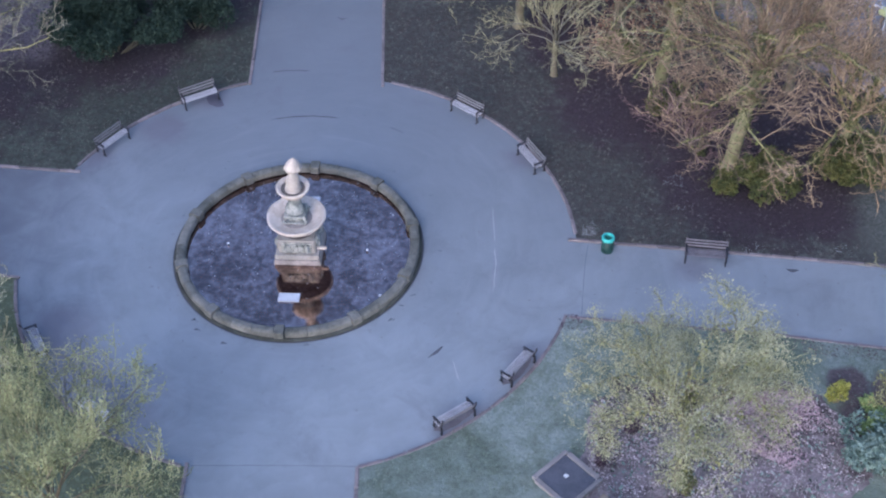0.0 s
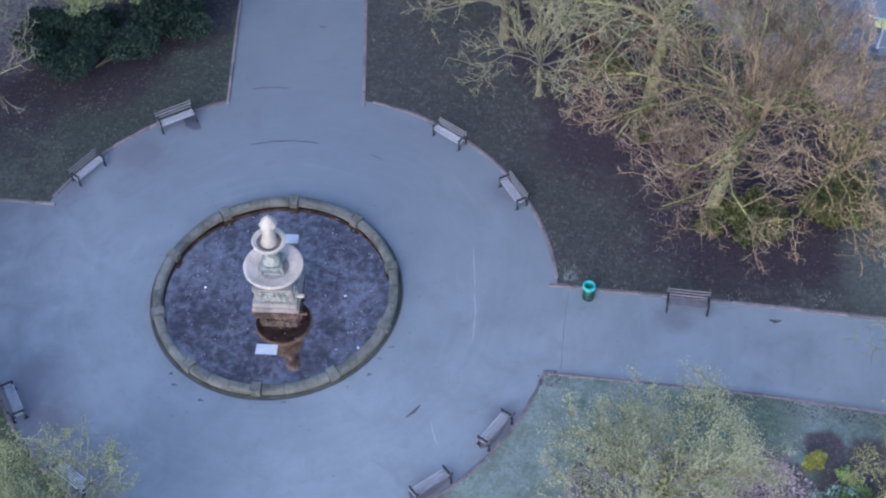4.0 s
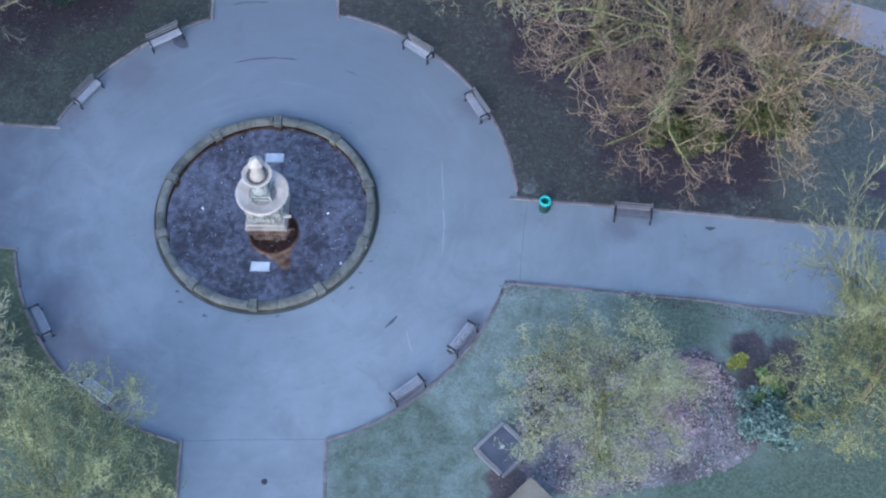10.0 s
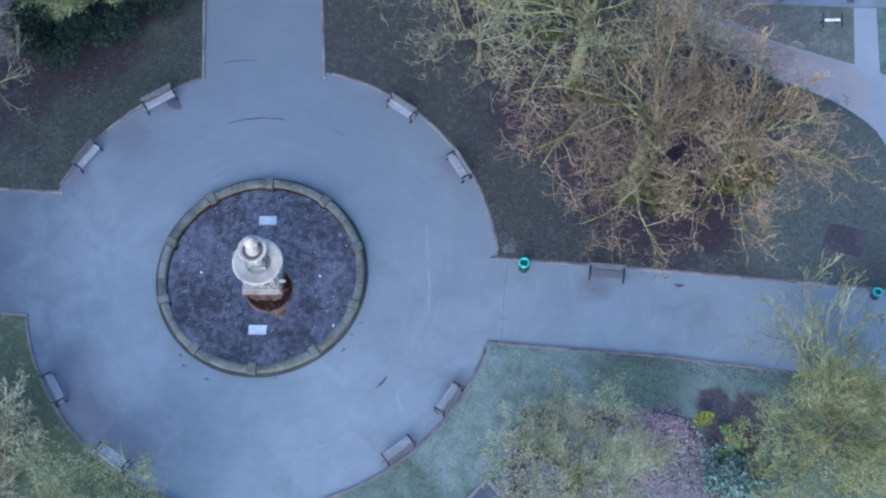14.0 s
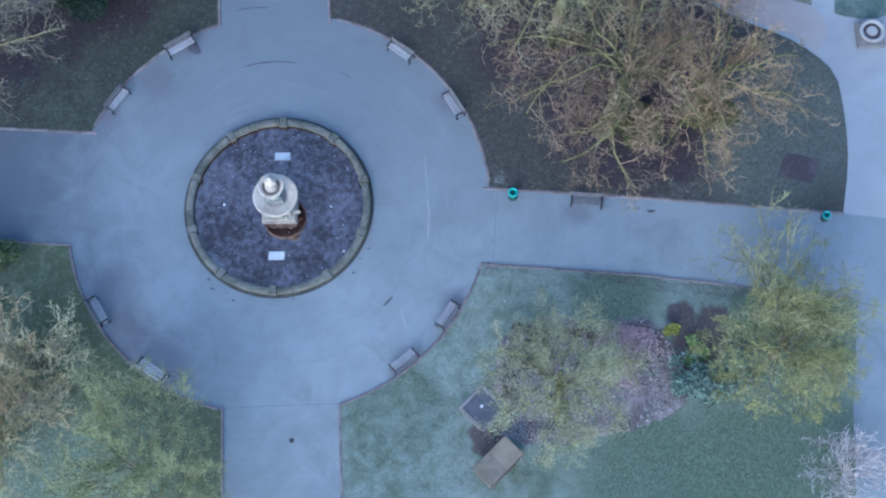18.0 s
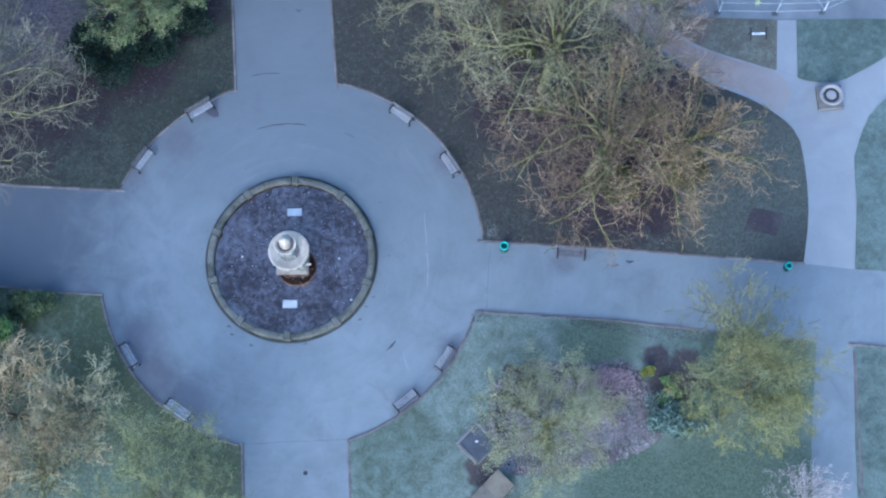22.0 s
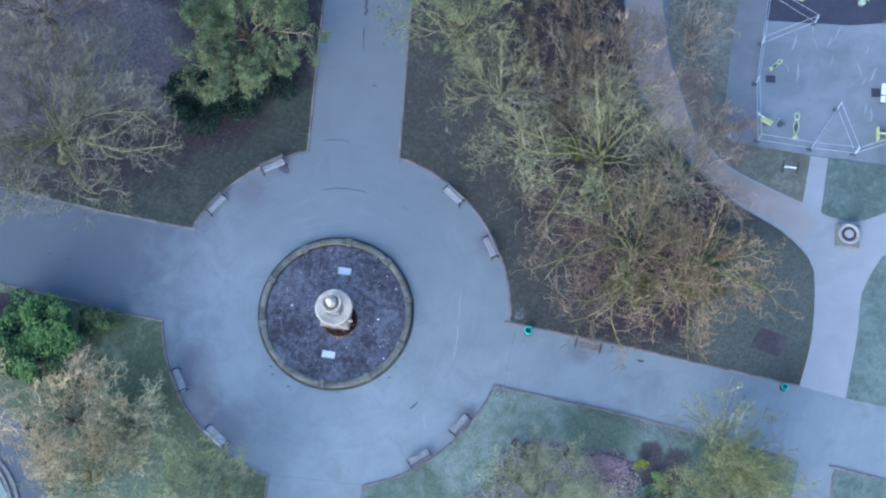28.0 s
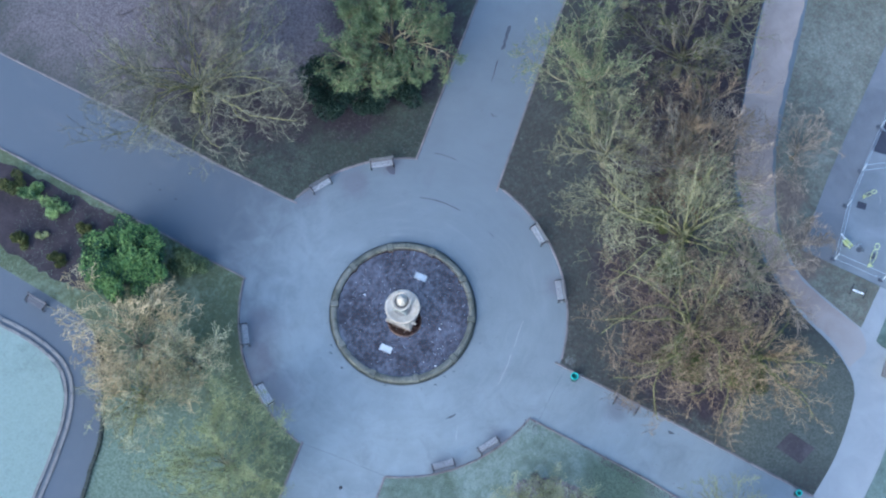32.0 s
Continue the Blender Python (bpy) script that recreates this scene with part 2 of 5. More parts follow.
def bark_material(name, a, b, c, twigs=False):
    m, nt, ns, ln, bs = nodes_of(name)
    f1 = ramp(nt, noise_node(nt, 0.7, 4.0, 0.6, 0.4), 0.35, 0.65)
    f2 = noise_node(nt, 7.0, 4.0, 0.7)
    col = blend(nt, f1, a, b)
    col = blend(nt, maths(nt, "MULTIPLY", ramp(nt, f2, 0.45, 0.7), 0.6), col, c)
    if twigs:
        dark = tuple(v * 0.28 for v in a)
        col = blend(nt, maths(nt, "MULTIPLY", ramp(nt, island_random(nt), 0.4, 0.95), 0.75), col, dark)
    ln.new(col, bs.inputs["Base Color"])
    bs.inputs["Roughness"].default_value = 0.9
    bump(nt, bs, f2, 0.5, 0.02)
    return m


def leaf_material(name, a, b, rough=0.6, clump=0.4, scale=0.6):
    m, nt, ns, ln, bs = nodes_of(name)
    f1 = noise_node(nt, scale, 3.0, 0.6)
    fac = maths(nt, "ADD", maths(nt, "MULTIPLY", island_random(nt), 1 - clump), maths(nt, "MULTIPLY", ramp(nt, f1, 0.35, 0.65), clump))
    ln.new(blend(nt, fac, a, b), bs.inputs["Base Color"])
    bs.inputs["Roughness"].default_value = rough
    bs.inputs["Specular IOR Level"].default_value = 0.25
    return m


ASPHALT = asphalt_material("frosted asphalt", (0.122, 0.143, 0.152), (0.216, 0.246, 0.258), rings=True)
ASPHALT_PALE = asphalt_material("pale asphalt", (0.198, 0.205, 0.209), (0.305, 0.314, 0.316))
ASPHALT_WARM = asphalt_material("leaf-stained asphalt", (0.18, 0.137, 0.115), (0.37, 0.295, 0.25), fade=((0.265, 0.248, 0.238), 24.0, 29.5, 0.9))
ASPHALT_DARK = asphalt_material("darker asphalt", (0.078, 0.093, 0.107), (0.128, 0.148, 0.166))
ASPHALT_WORN = asphalt_material("worn lilac-grey asphalt", (0.098, 0.10, 0.106), (0.18, 0.182, 0.188))
DIRT = basic("trodden brown dirt film", (0.095, 0.088, 0.092), (0.135, 0.13, 0.135), 1.2, 9, 0.9)
DIRT_PATCH = basic("dug brown earth", (0.05, 0.042, 0.045), (0.095, 0.08, 0.082), 0.8, 9, 0.95, bumpy=0.8, dist=0.03)
RUBBER = basic("dark rubber surface", (0.035, 0.037, 0.05), (0.055, 0.058, 0.075), 0.5, 20, 0.9)
LAWN_NW = lawn_material("turf north-west", mottle=0.9, soils=[(-10, 13, 3.6), (-18, 14, 9), (-22, 22, 12), (-8, 18, 5)], frost=0.16, green=(0.044, 0.052, 0.041), pale=(0.082, 0.097, 0.079), soil=(0.025, 0.019, 0.023), litters=[(-28, 15.5, 10), (-17, 15.5, 4.5)])
LAWN_NE = lawn_material("turf north-east", mottle=0.9, soils=[(13.5, 9.5, 3.6), (18.3, 5, 4.6), (21, 2.6, 1.8), (11.5, 14.5, 3.2), (13, 20, 5), (11, 27, 6), (20, 9, 3.5)], frost=0.16, green=(0.052, 0.054, 0.047), pale=(0.102, 0.106, 0.094), soil=(0.030, 0.022, 0.026), litters=[(27.0, 4.2, 4.2), (25.0, 1.6, 3.0)], fallen=((0.062, 0.068, 0.055), (0.12, 0.13, 0.108)))
LAWN_SE = lawn_material("turf south-east", [(20.5, -6.3, 0.8), (22.1, -6.7, 1.0), (21.3, -7.5, 1.1), (21.8, -8.5, 2.2), (10.6, -12.2, 1.0)], 0.5, soil=(0.062, 0.047, 0.050), green=(0.092, 0.12, 0.086), pale=(0.215, 0.26, 0.23), litters=[(19.0, -15.5, 5.5), (25.0, -13.5, 4.5), (17.3, -5.0, 2.4), (26, -7, 3)], fallen=((0.055, 0.078, 0.052), (0.115, 0.15, 0.105)), mottle=0.2)
LAWN_SW = lawn_material("turf south-west", [(-9.5, -2.6, 0.9)], 0.22, green=(0.084, 0.104, 0.058), pale=(0.215, 0.25, 0.178), mottle=0.5, litters=[(-11, -16, 5.5), (-15.5, -14.5, 4.0)], fallen=((0.085, 0.115, 0.078), (0.19, 0.235, 0.185)))
LAWN_E = lawn_material("turf east", [(22.9, 13.2, 2.6), (20.6, 17.4, 1.8)], 0.42, soil=(0.085, 0.068, 0.060), green=(0.085, 0.114, 0.092), pale=(0.18, 0.226, 0.20), mottle=0.3)
LAWN_VERGE = lawn_material("turf verge", [(22.6, 13.8, 2.4), (20.6, 17.4, 1.8)], 0.38, soil=(0.115, 0.09, 0.072), green=(0.128, 0.128, 0.098), pale=(0.23, 0.235, 0.192), mottle=0.7)
GREEN = lawn_material("bowling green turf", [], 0.75, (0.165, 0.205, 0.18), (0.225, 0.28, 0.25), mottle=0.0)
GROUND = lawn_material("far ground", [], 0.3)
POOL = pool_material()
KERB = basic("red-brown kerb stone", (0.082, 0.075, 0.075), (0.235, 0.203, 0.20), 1.5, 12, 0.9, vary="object")
COPING = basic("weathered sandstone coping", (0.047, 0.052, 0.041), (0.205, 0.20, 0.17), 1.6, 10, 0.9, bumpy=0.7, dist=0.02, vary="object")
COPING_DAMP = basic("damp mossy footing", (0.022, 0.026, 0.020), (0.07, 0.075, 0.062), 1.5, 12, 0.9)
STONE = basic("pale fountain stone", (0.37, 0.315, 0.245), (0.56, 0.495, 0.405), 1.6, 8, 0.85, bumpy=0.4)
STONE_DIRTY = basic("stained fountain stone", (0.16, 0.14, 0.12), (0.34, 0.30, 0.26), 2.0, 10, 0.9)
PLINTH_STONE = basic("grey weathered plinth stone", (0.19, 0.18, 0.155), (0.34, 0.32, 0.275), 1.8, 9, 0.9, bumpy=0.4)
DRUM_STONE = basic("cream weathered stone", (0.33, 0.29, 0.235), (0.50, 0.445, 0.365), 2.2, 10, 0.9, bumpy=0.4)
DARK_STONE = basic("dark ring stone", (0.08, 0.066, 0.052), (0.15, 0.125, 0.10), 3.0, 14, 0.7)
# near-black stone: the shade below the bowl put into the colour
SHADE_STONE = basic("shade-dark stone", (0.022, 0.018, 0.015), (0.06, 0.05, 0.042), 2.5, 12, 0.7)
VERDIGRIS = basic("mossy carved stone", (0.10, 0.115, 0.10), (0.38, 0.38, 0.33), 4.0, 16, 0.8)
IRON = basic("black cast iron", (0.008, 0.008, 0.010), (0.02, 0.02, 0.023), 6, 30, 0.6, 0.0)
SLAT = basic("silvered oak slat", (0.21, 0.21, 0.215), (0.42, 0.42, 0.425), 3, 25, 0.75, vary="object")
SLAT_BACK = basic("darker oak back slat", (0.085, 0.085, 0.088), (0.18, 0.178, 0.18), 3, 25, 0.75, vary="object")
SLAT_FROST = basic("frosted pale slat", (0.34, 0.345, 0.35), (0.52, 0.525, 0.53), 3, 25, 0.75, vary="object")
SLAT_DARK = basic("dark weathered slat", (0.07, 0.065, 0.075), (0.16, 0.15, 0.16), 3, 25, 0.75, vary="object")
BIN_GREEN = basic("sea green plastic", (0.03, 0.33, 0.28), (0.06, 0.43, 0.36), 5, 30, 0.45)
BIN_DARK = basic("dark green bin body", (0.01, 0.04, 0.035), (0.02, 0.06, 0.05), 5, 30, 0.5)
SOIL = basic("bare soil", (0.024, 0.02, 0.024), (0.055, 0.044, 0.048), 0.8, 9, 0.95, bumpy=0.8, dist=0.03)
PANEL = basic("pale grey panel", (0.40, 0.42, 0.42), (0.52, 0.54, 0.54), 3, 20, 0.5)
WHITE_METAL = basic("white painted steel", (0.34, 0.38, 0.41), (0.52, 0.56, 0.59), 2, 20, 0.45)
YELLOW = basic("yellow painted steel", (0.50, 0.54, 0.22), (0.64, 0.67, 0.33), 3, 20, 0.45)
FELT = basic("grey roofing felt", (0.125, 0.11, 0.082), (0.20, 0.178, 0.14), 1.2, 14, 0.95)
TIMBER = basic("brown shed timber", (0.07, 0.05, 0.04), (0.13, 0.10, 0.08), 2, 18, 0.85)
CRACK = basic("dark crack filler", (0.05, 0.053, 0.062), (0.085, 0.09, 0.10), 2, 10, 0.9)
STAIN = basic("damp asphalt stain", (0.045, 0.045, 0.058), (0.075, 0.075, 0.09), 2, 10, 0.7)
BARK_OLIVE = bark_material("lichened bark", (0.11, 0.09, 0.06), (0.19, 0.16, 0.10), (0.13, 0.135, 0.05))
BARK_GREY = bark_material("grey bark", (0.12, 0.115, 0.09), (0.21, 0.20, 0.16), (0.10, 0.12, 0.08))
BARK_GOLD = bark_material("golden lichened bark", (0.20, 0.15, 0.09), (0.31, 0.25, 0.16), (0.17, 0.17, 0.075))
BARK_PALE = bark_material("pale bark", (0.42, 0.37, 0.355), (0.62, 0.57, 0.55), (0.34, 0.30, 0.28))
BARK_BROWN = bark_material("brown bark", (0.14, 0.105, 0.085), (0.24, 0.19, 0.15), (0.14, 0.135, 0.08))
LEAF_DARK = leaf_material("dark evergreen leaf", (0.009, 0.021, 0.013), (0.026, 0.047, 0.031), 0.8)
LEAF_GREEN = leaf_material("bright laurel leaf", (0.012, 0.052, 0.026), (0.28, 0.38, 0.13), clump=0.68, scale=0.75)
LEAF_OLIVE = leaf_material("olive leaf", (0.026, 0.04, 0.013), (0.115, 0.115, 0.032), 0.7, 0.5, 1.4)
LEAF_YELLOW = leaf_material("yellow-green bud", (0.12, 0.13, 0.04), (0.33, 0.33, 0.12), scale=0.9)
LEAF_MIX = leaf_material("grey-green spring leaf", (0.18, 0.19, 0.095), (0.39, 0.39, 0.24), scale=1.1)
LEAF_GOLD = leaf_material("golden shrub leaf", (0.10, 0.115, 0.026), (0.27, 0.28, 0.06))
LEAF_PALE = leaf_material("frosted pale leaf", (0.14, 0.16, 0.064), (0.36, 0.38, 0.175), scale=0.9)
LEAF_BLUE = leaf_material("blue-green frosted leaf", (0.06, 0.108, 0.088), (0.21, 0.29, 0.245))
LEAF_PINK = leaf_material("frosted heather", (0.23, 0.20, 0.20), (0.52, 0.475, 0.48))
LEAF_RUST = leaf_material("rusty dead leaf", (0.13, 0.055, 0.03), (0.26, 0.12, 0.06))
TWIG_GOLD = bark_material("golden twig", (0.19, 0.125, 0.066), (0.44, 0.328, 0.195), (0.23, 0.185, 0.075), True)
TWIG_TAN = bark_material("dull tan twig", (0.132, 0.089, 0.053), (0.30, 0.218, 0.134), (0.155, 0.13, 0.06), True)
TWIG_PURPLE = bark_material("purple-brown twig", (0.085, 0.05, 0.05), (0.20, 0.135, 0.13), (0.09, 0.065, 0.06), True)
TWIG_DULL = bark_material("dull brown twig", (0.088, 0.078, 0.062), (0.215, 0.188, 0.15), (0.10, 0.11, 0.058), True)
LEAF_HEATHER = leaf_material("pink heather sprig", (0.20, 0.135, 0.15), (0.47, 0.37, 0.395))
TWIG_RED = bark_material("tan-pink twig", (0.27, 0.20, 0.14), (0.49, 0.385, 0.285), (0.25, 0.21, 0.125), True)
TRUNK = bark_material("dark mossy trunk bark", (0.07, 0.06, 0.042), (0.14, 0.12, 0.075), (0.10, 0.11, 0.04))
LEAF_PURPLE = leaf_material("dark purple-brown sprig", (0.03, 0.02, 0.028), (0.10, 0.07, 0.085))
TWIG_PALE = bark_material("pale grey-green twig", (0.25, 0.243, 0.135), (0.46, 0.448, 0.28), (0.24, 0.25, 0.125), True)
TWIG_GREY = bark_material("grey-green twig", (0.165, 0.155, 0.082), (0.35, 0.335, 0.188), (0.128, 0.138, 0.058), True)
BARK_MOSS = bark_material("mossy yellow-green bark", (0.18, 0.17, 0.066), (0.31, 0.285, 0.12), (0.13, 0.135, 0.052))
TRUNK_MOSS = bark_material("olive mossy trunk", (0.12, 0.12, 0.05), (0.25, 0.235, 0.115), (0.09, 0.08, 0.045))
TWIG_OLIVE = bark_material("olive-brown twig", (0.108, 0.102, 0.069), (0.245, 0.232, 0.163), (0.115, 0.128, 0.064), True)
LEAF_LAUREL_TOP = leaf_material("paler laurel leaf", (0.042, 0.108, 0.03), (0.20, 0.295, 0.085), clump=0.4, scale=1.2)
WHITE_BOARD = basic("white painted board", (0.60, 0.62, 0.63), (0.74, 0.76, 0.77), 3, 20, 0.5)
SLATE = basic("dark blue slate", (0.045, 0.05, 0.06), (0.08, 0.085, 0.10), 2, 14, 0.6)
EDGE_STONE = basic("worn edging stone", (0.13, 0.125, 0.12), (0.23, 0.22, 0.21), 2, 14, 0.9, vary="object")
PALE_STONE = basic("pale edging stone", (0.25, 0.24, 0.22), (0.40, 0.38, 0.36), 2, 14, 0.9, vary="object")
PINK_SOIL = basic("frosted bed mulch", (0.05, 0.04, 0.042), (0.25, 0.22, 0.22), 0.8, 7, 0.95, bumpy=0.8, dist=0.04)
TWIG_BRIGHT = bark_material("bright golden twig", (0.40, 0.298, 0.15), (0.66, 0.525, 0.31), (0.34, 0.30, 0.135), True)
LEAF_LAUREL = leaf_material("deep green laurel leaf", (0.010, 0.030, 0.016), (0.045, 0.10, 0.045), clump=0.6, scale=1.2)
TWIG_BROWN = bark_material("brown-grey twig", (0.12, 0.095, 0.085), (0.24, 0.195, 0.175), (0.11, 0.10, 0.075), True)
TWIG_LIME = bark_material("yellow-green twig", (0.162, 0.168, 0.074), (0.345, 0.35, 0.178), (0.148, 0.165, 0.078), True)
TWIG_SILVER = bark_material("silvery pink twig", (0.40, 0.355, 0.345), (0.62, 0.57, 0.56), (0.34, 0.30, 0.29), True)
LEAF_IVY = leaf_material("ivy leaf", (0.022, 0.046, 0.024), (0.20, 0.24, 0.10), clump=0.5, scale=0.9)
FROST = leaf_material("frosted blade", (0.17, 0.19, 0.19), (0.27, 0.29, 0.29))
LITTER = leaf_material("fallen leaf litter", (0.05, 0.042, 0.042), (0.17, 0.15, 0.145))
TUFT_DULL = leaf_material("dull winter grass", (0.05, 0.05, 0.04), (0.115, 0.11, 0.092))
SCRAP = leaf_material("dry leaf scrap", (0.035, 0.03, 0.03), (0.20, 0.19, 0.18))
TUFT = leaf_material("grass tuft", (0.07, 0.10, 0.062), (0.17, 0.21, 0.165))


# ---- building helpers ----
def mesh_of(name, bm, material, smooth=False):
    me = bpy.data.meshes.new(name)
    bm.normal_update()
    bm.to_mesh(me)
    bm.free()
    me.materials.append(material)
    if smooth:
        for p in me.polygons:
            p.use_smooth = True
    return me


def part(name, bm, material, parent=None, label="", smooth=False):
    ob = new(name, mesh_of(name, bm, material, smooth))
    if parent is not None:
        ob.parent = parent
    if label:
        ob["label"] = label
    return ob


def raw(name, verts, faces, material, parent=None, label="", smooth=False):
    me = bpy.data.meshes.new(name)
    me.from_pydata(verts, [], faces)
    me.materials.append(material)
    me.update()
    if smooth:
        me.polygons.foreach_set("use_smooth", [True] * len(me.polygons))
    ob = new(name, me)
    if parent is not None:
        ob.parent = parent
    if label:
        ob["label"] = label
    return ob


def thing(name, x, y, z, rz, label, category, group=""):
    ob = new(name)
    ob.empty_display_size = 0.2
    ob.matrix_world = pose(x, y, z, 0, 0, rz)
    return tagged(ob, label, category, group)


def box(bm, sx, sy, sz, m=None, bevel=0.0):
    """A box of that size, centred in x and y, standing on z = 0, moved by m."""
    made = bmesh.ops.create_cube(bm, size=1.0, matrix=(m or Matrix()) @ Matrix.Translation((0, 0, sz / 2)) @ Matrix.Diagonal((sx, sy, sz, 1)))
    if bevel:
        edges = {e for v in made["verts"] for e in v.link_edges}
        bmesh.ops.bevel(bm, geom=list(edges), offset=bevel, segments=1, affect="EDGES", profile=0.5)
    return bm


def boxes(*rows):
    bm = bmesh.new()
    for sx, sy, sz, m in rows:
        box(bm, sx, sy, sz, m, min(sx, sy, sz) * 0.12)
    return bm


def lathe(profile, n=40, m=None):
    """A turned solid from (radius, height) rows."""
    bm = bmesh.new()
    rings = []
    for r, z in profile:
        if r < 1e-4:
            rings.append([bm.verts.new((0, 0, z))])
        else:
            rings.append([bm.verts.new((r * math.cos(2 * math.pi * i / n), r * math.sin(2 * math.pi * i / n), z)) for i in range(n)])
    for a, b in zip(rings, rings[1:]):
        for i in range(n):
            j = (i + 1) % n
            if len(a) == 1 and len(b) == 1:
                continue
            if len(a) == 1:
                bm.faces.new((a[0], b[j], b[i]))
            elif len(b) == 1:
                bm.faces.new((a[i], a[j], b[0]))
            else:
                bm.faces.new((a[i], a[j], b[j], b[i]))
    bmesh.ops.recalc_face_normals(bm, faces=bm.faces)
    if m:
        bm.transform(m)
    return bm


def tube_mesh(points, radius, n=8):
    """A bent round bar through the points."""
    bm = bmesh.new()
    pts = [Vector(p) for p in points]
    rings = []
    for i, p in enumerate(pts):
        d = (pts[min(i + 1, len(pts) - 1)] - pts[max(i - 1, 0)]).normalized()
        u = d.cross(Vector((0, 0, 1)) if abs(d.z) < 0.9 else Vector((1, 0, 0))).normalized()
        v = d.cross(u)
        rings.append([bm.verts.new(p + radius * (math.cos(2 * math.pi * k / n) * u + math.sin(2 * math.pi * k / n) * v)) for k in range(n)])
    for a, b in zip(rings, rings[1:]):
        for k in range(n):
            bm.faces.new((a[k], a[(k + 1) % n], b[(k + 1) % n], b[k]))
    bm.faces.new(rings[0][::-1])
    bm.faces.new(rings[-1])
    bmesh.ops.recalc_face_normals(bm, faces=bm.faces)
    return bm


def slab(name, outline, z0, z1, material, label, kind="structure"):
    """A flat piece of ground with that outline, from z0 up to z1."""
    bm = bmesh.new()
    top = [bm.verts.new((x, y, z1)) for x, y in outline]
    f = bm.faces.new(top)
    f.normal_update()
    if f.normal.z < 0:
        f.normal_flip()
    low = [bm.verts.new((x, y, z0)) for x, y in outline]
    n = len(top)
    for i in range(n):
        bm.faces.new((top[i], low[i], low[(i + 1) % n], top[(i + 1) % n]))
    bmesh.ops.triangulate(bm, faces=[f])
    ob = part(name, bm, material)
    return tagged(ob, label, kind=kind)


def arc(r, a0, a1, step=3.0):
    n = max(2, int(abs(a1 - a0) / step))
    return [(r * math.cos(radians(a0 + (a1 - a0) * i / n)), r * math.sin(radians(a0 + (a1 - a0) * i / n))) for i in range(n + 1)]


def smooth_line(points, step=0.8):
    """A soft curve through the points."""
    out = []
    p = [Vector((x, y)) for x, y in points]
    for i in range(len(p) - 1):
        a, b, c, d = p[max(i - 1, 0)], p[i], p[i + 1], p[min(i + 2, len(p) - 1)]
        n = max(1, int((c - b).length / step))
        for k in range(n):
            t = k / n
            q = 0.5 * (2 * b + (c - a) * t + (2 * a - 5 * b + 4 * c - d) * t * t + (3 * b - a - 3 * c + d) * t ** 3)
            out.append((q.x, q.y))
    out.append((p[-1].x, p[-1].y))
    return out


# ---- ground, lanes and lawns ----
RING = 11.0
ground = slab("ground", [(-1500, -1500), (1500, -1500), (1500, 1500), (-1500, 1500)], -0.6, -0.06, GROUND, "rough winter grass stretching to the horizon")
road = slab("road", [(-75, -70), (75, -70), (75, 80), (-75, 80)], -0.2, 0.0, ASPHALT, "blue-grey frosted asphalt plaza and lanes")

ne_west_edge = smooth_line([(29.06, -1.0), (29.6, 2.0), (29.6, 5.3), (29.16, 7.1), (27.2, 8.8), (24.2, 10.3), (20.9, 12.8), (18.9, 14.9), (17.5, 16.9), (16.4, 20.0), (15.9, 23.3), (15.2, 27), (14.6, 32), (12.8, 46), (10.5, 70)])
LAWNS = {
    "lawn_north_west": (LAWN_NW, arc(RING, 108.4, 157.0), [(-16.1, 4.74), (-22.4, 5.5), (-34, 6.4), (-70, 9.2)], [(-70, 75), (-7.2, 75), (-4.1, 21.2)], "dark turf and bare soil below trees, edged with kerbs"),
    "lawn_north_east": (LAWN_NE, arc(RING, 3.8, 76.8), [(1.76, 21.9), (-1.0, 70)], list(reversed(ne_west_edge)) + [(18.3, 0.1)], "worn turf with bare dark soil under large trees"),
    "lawn_south_east": (LAWN_SE, arc(RING, -72.7, -17.9), [(18.4, -4.08), (29.35, -5.6), (28.6, -11.2), (26.0, -50)], [(4.4, -50), (3.43, -14.7)], "frosted green turf with planted beds and kerbs"),
    "lawn_south_west": (LAWN_SW, arc(RING, -169.9, -103.6), [(-2.44, -14.6), (-1.5, -50), (-12.6, -50), (-14.15, -19.3), (-14.5, -17.45), (-14.8, -15.5), (-15.9, -12.8), (-17.1, -10.8), (-18.5, -9.3), (-19.9, -8.5)], [(-26.5, -7.6), (-60, -2.2), (-60, 2.6), (-30.6, 0.0), (-16.8, -1.3), (-13.8, -1.7)], "pale green turf below a spreading golden tree"),
}
for nm, (mt, a, b, c, lab) in LAWNS.items():
    slab(nm, a + b + c, -0.05, 0.05, mt, lab)
lawn_play = slab("lawn_playground", smooth_line([(28.5, 10.8), (26.8, 11.4), (23.7, 12.7), (21.7, 14.7), (20.4, 17.2), (19.3, 20.5), (18.8, 23.6), (18.3, 27.3), (17.6, 32.4), (15.4, 46), (13, 70)]) + [(26.2, 70), (24.6, 46), (23.9, 33), (23.4, 24.4), (23.15, 20.0), (23.1, 14.4), (28.8, 14.0)], -0.05, 0.05, LAWN_VERGE, "frosted turf verge beside the playground")
lawn_path = slab("lawn_path", [(29.95, 14.0), (29.71, 10.3)] + smooth_line([(30.2, 10.1), (31.8, 9.95), (33.4, 10.6), (36.3, 12.4), (42, 17), (60, 33)]) + [(60, 46), (38.2, 46), (36.2, 20.5), (35.68, 13.85)], -0.05, 0.05, LAWN_E, "triangle of green turf beside a paved path")
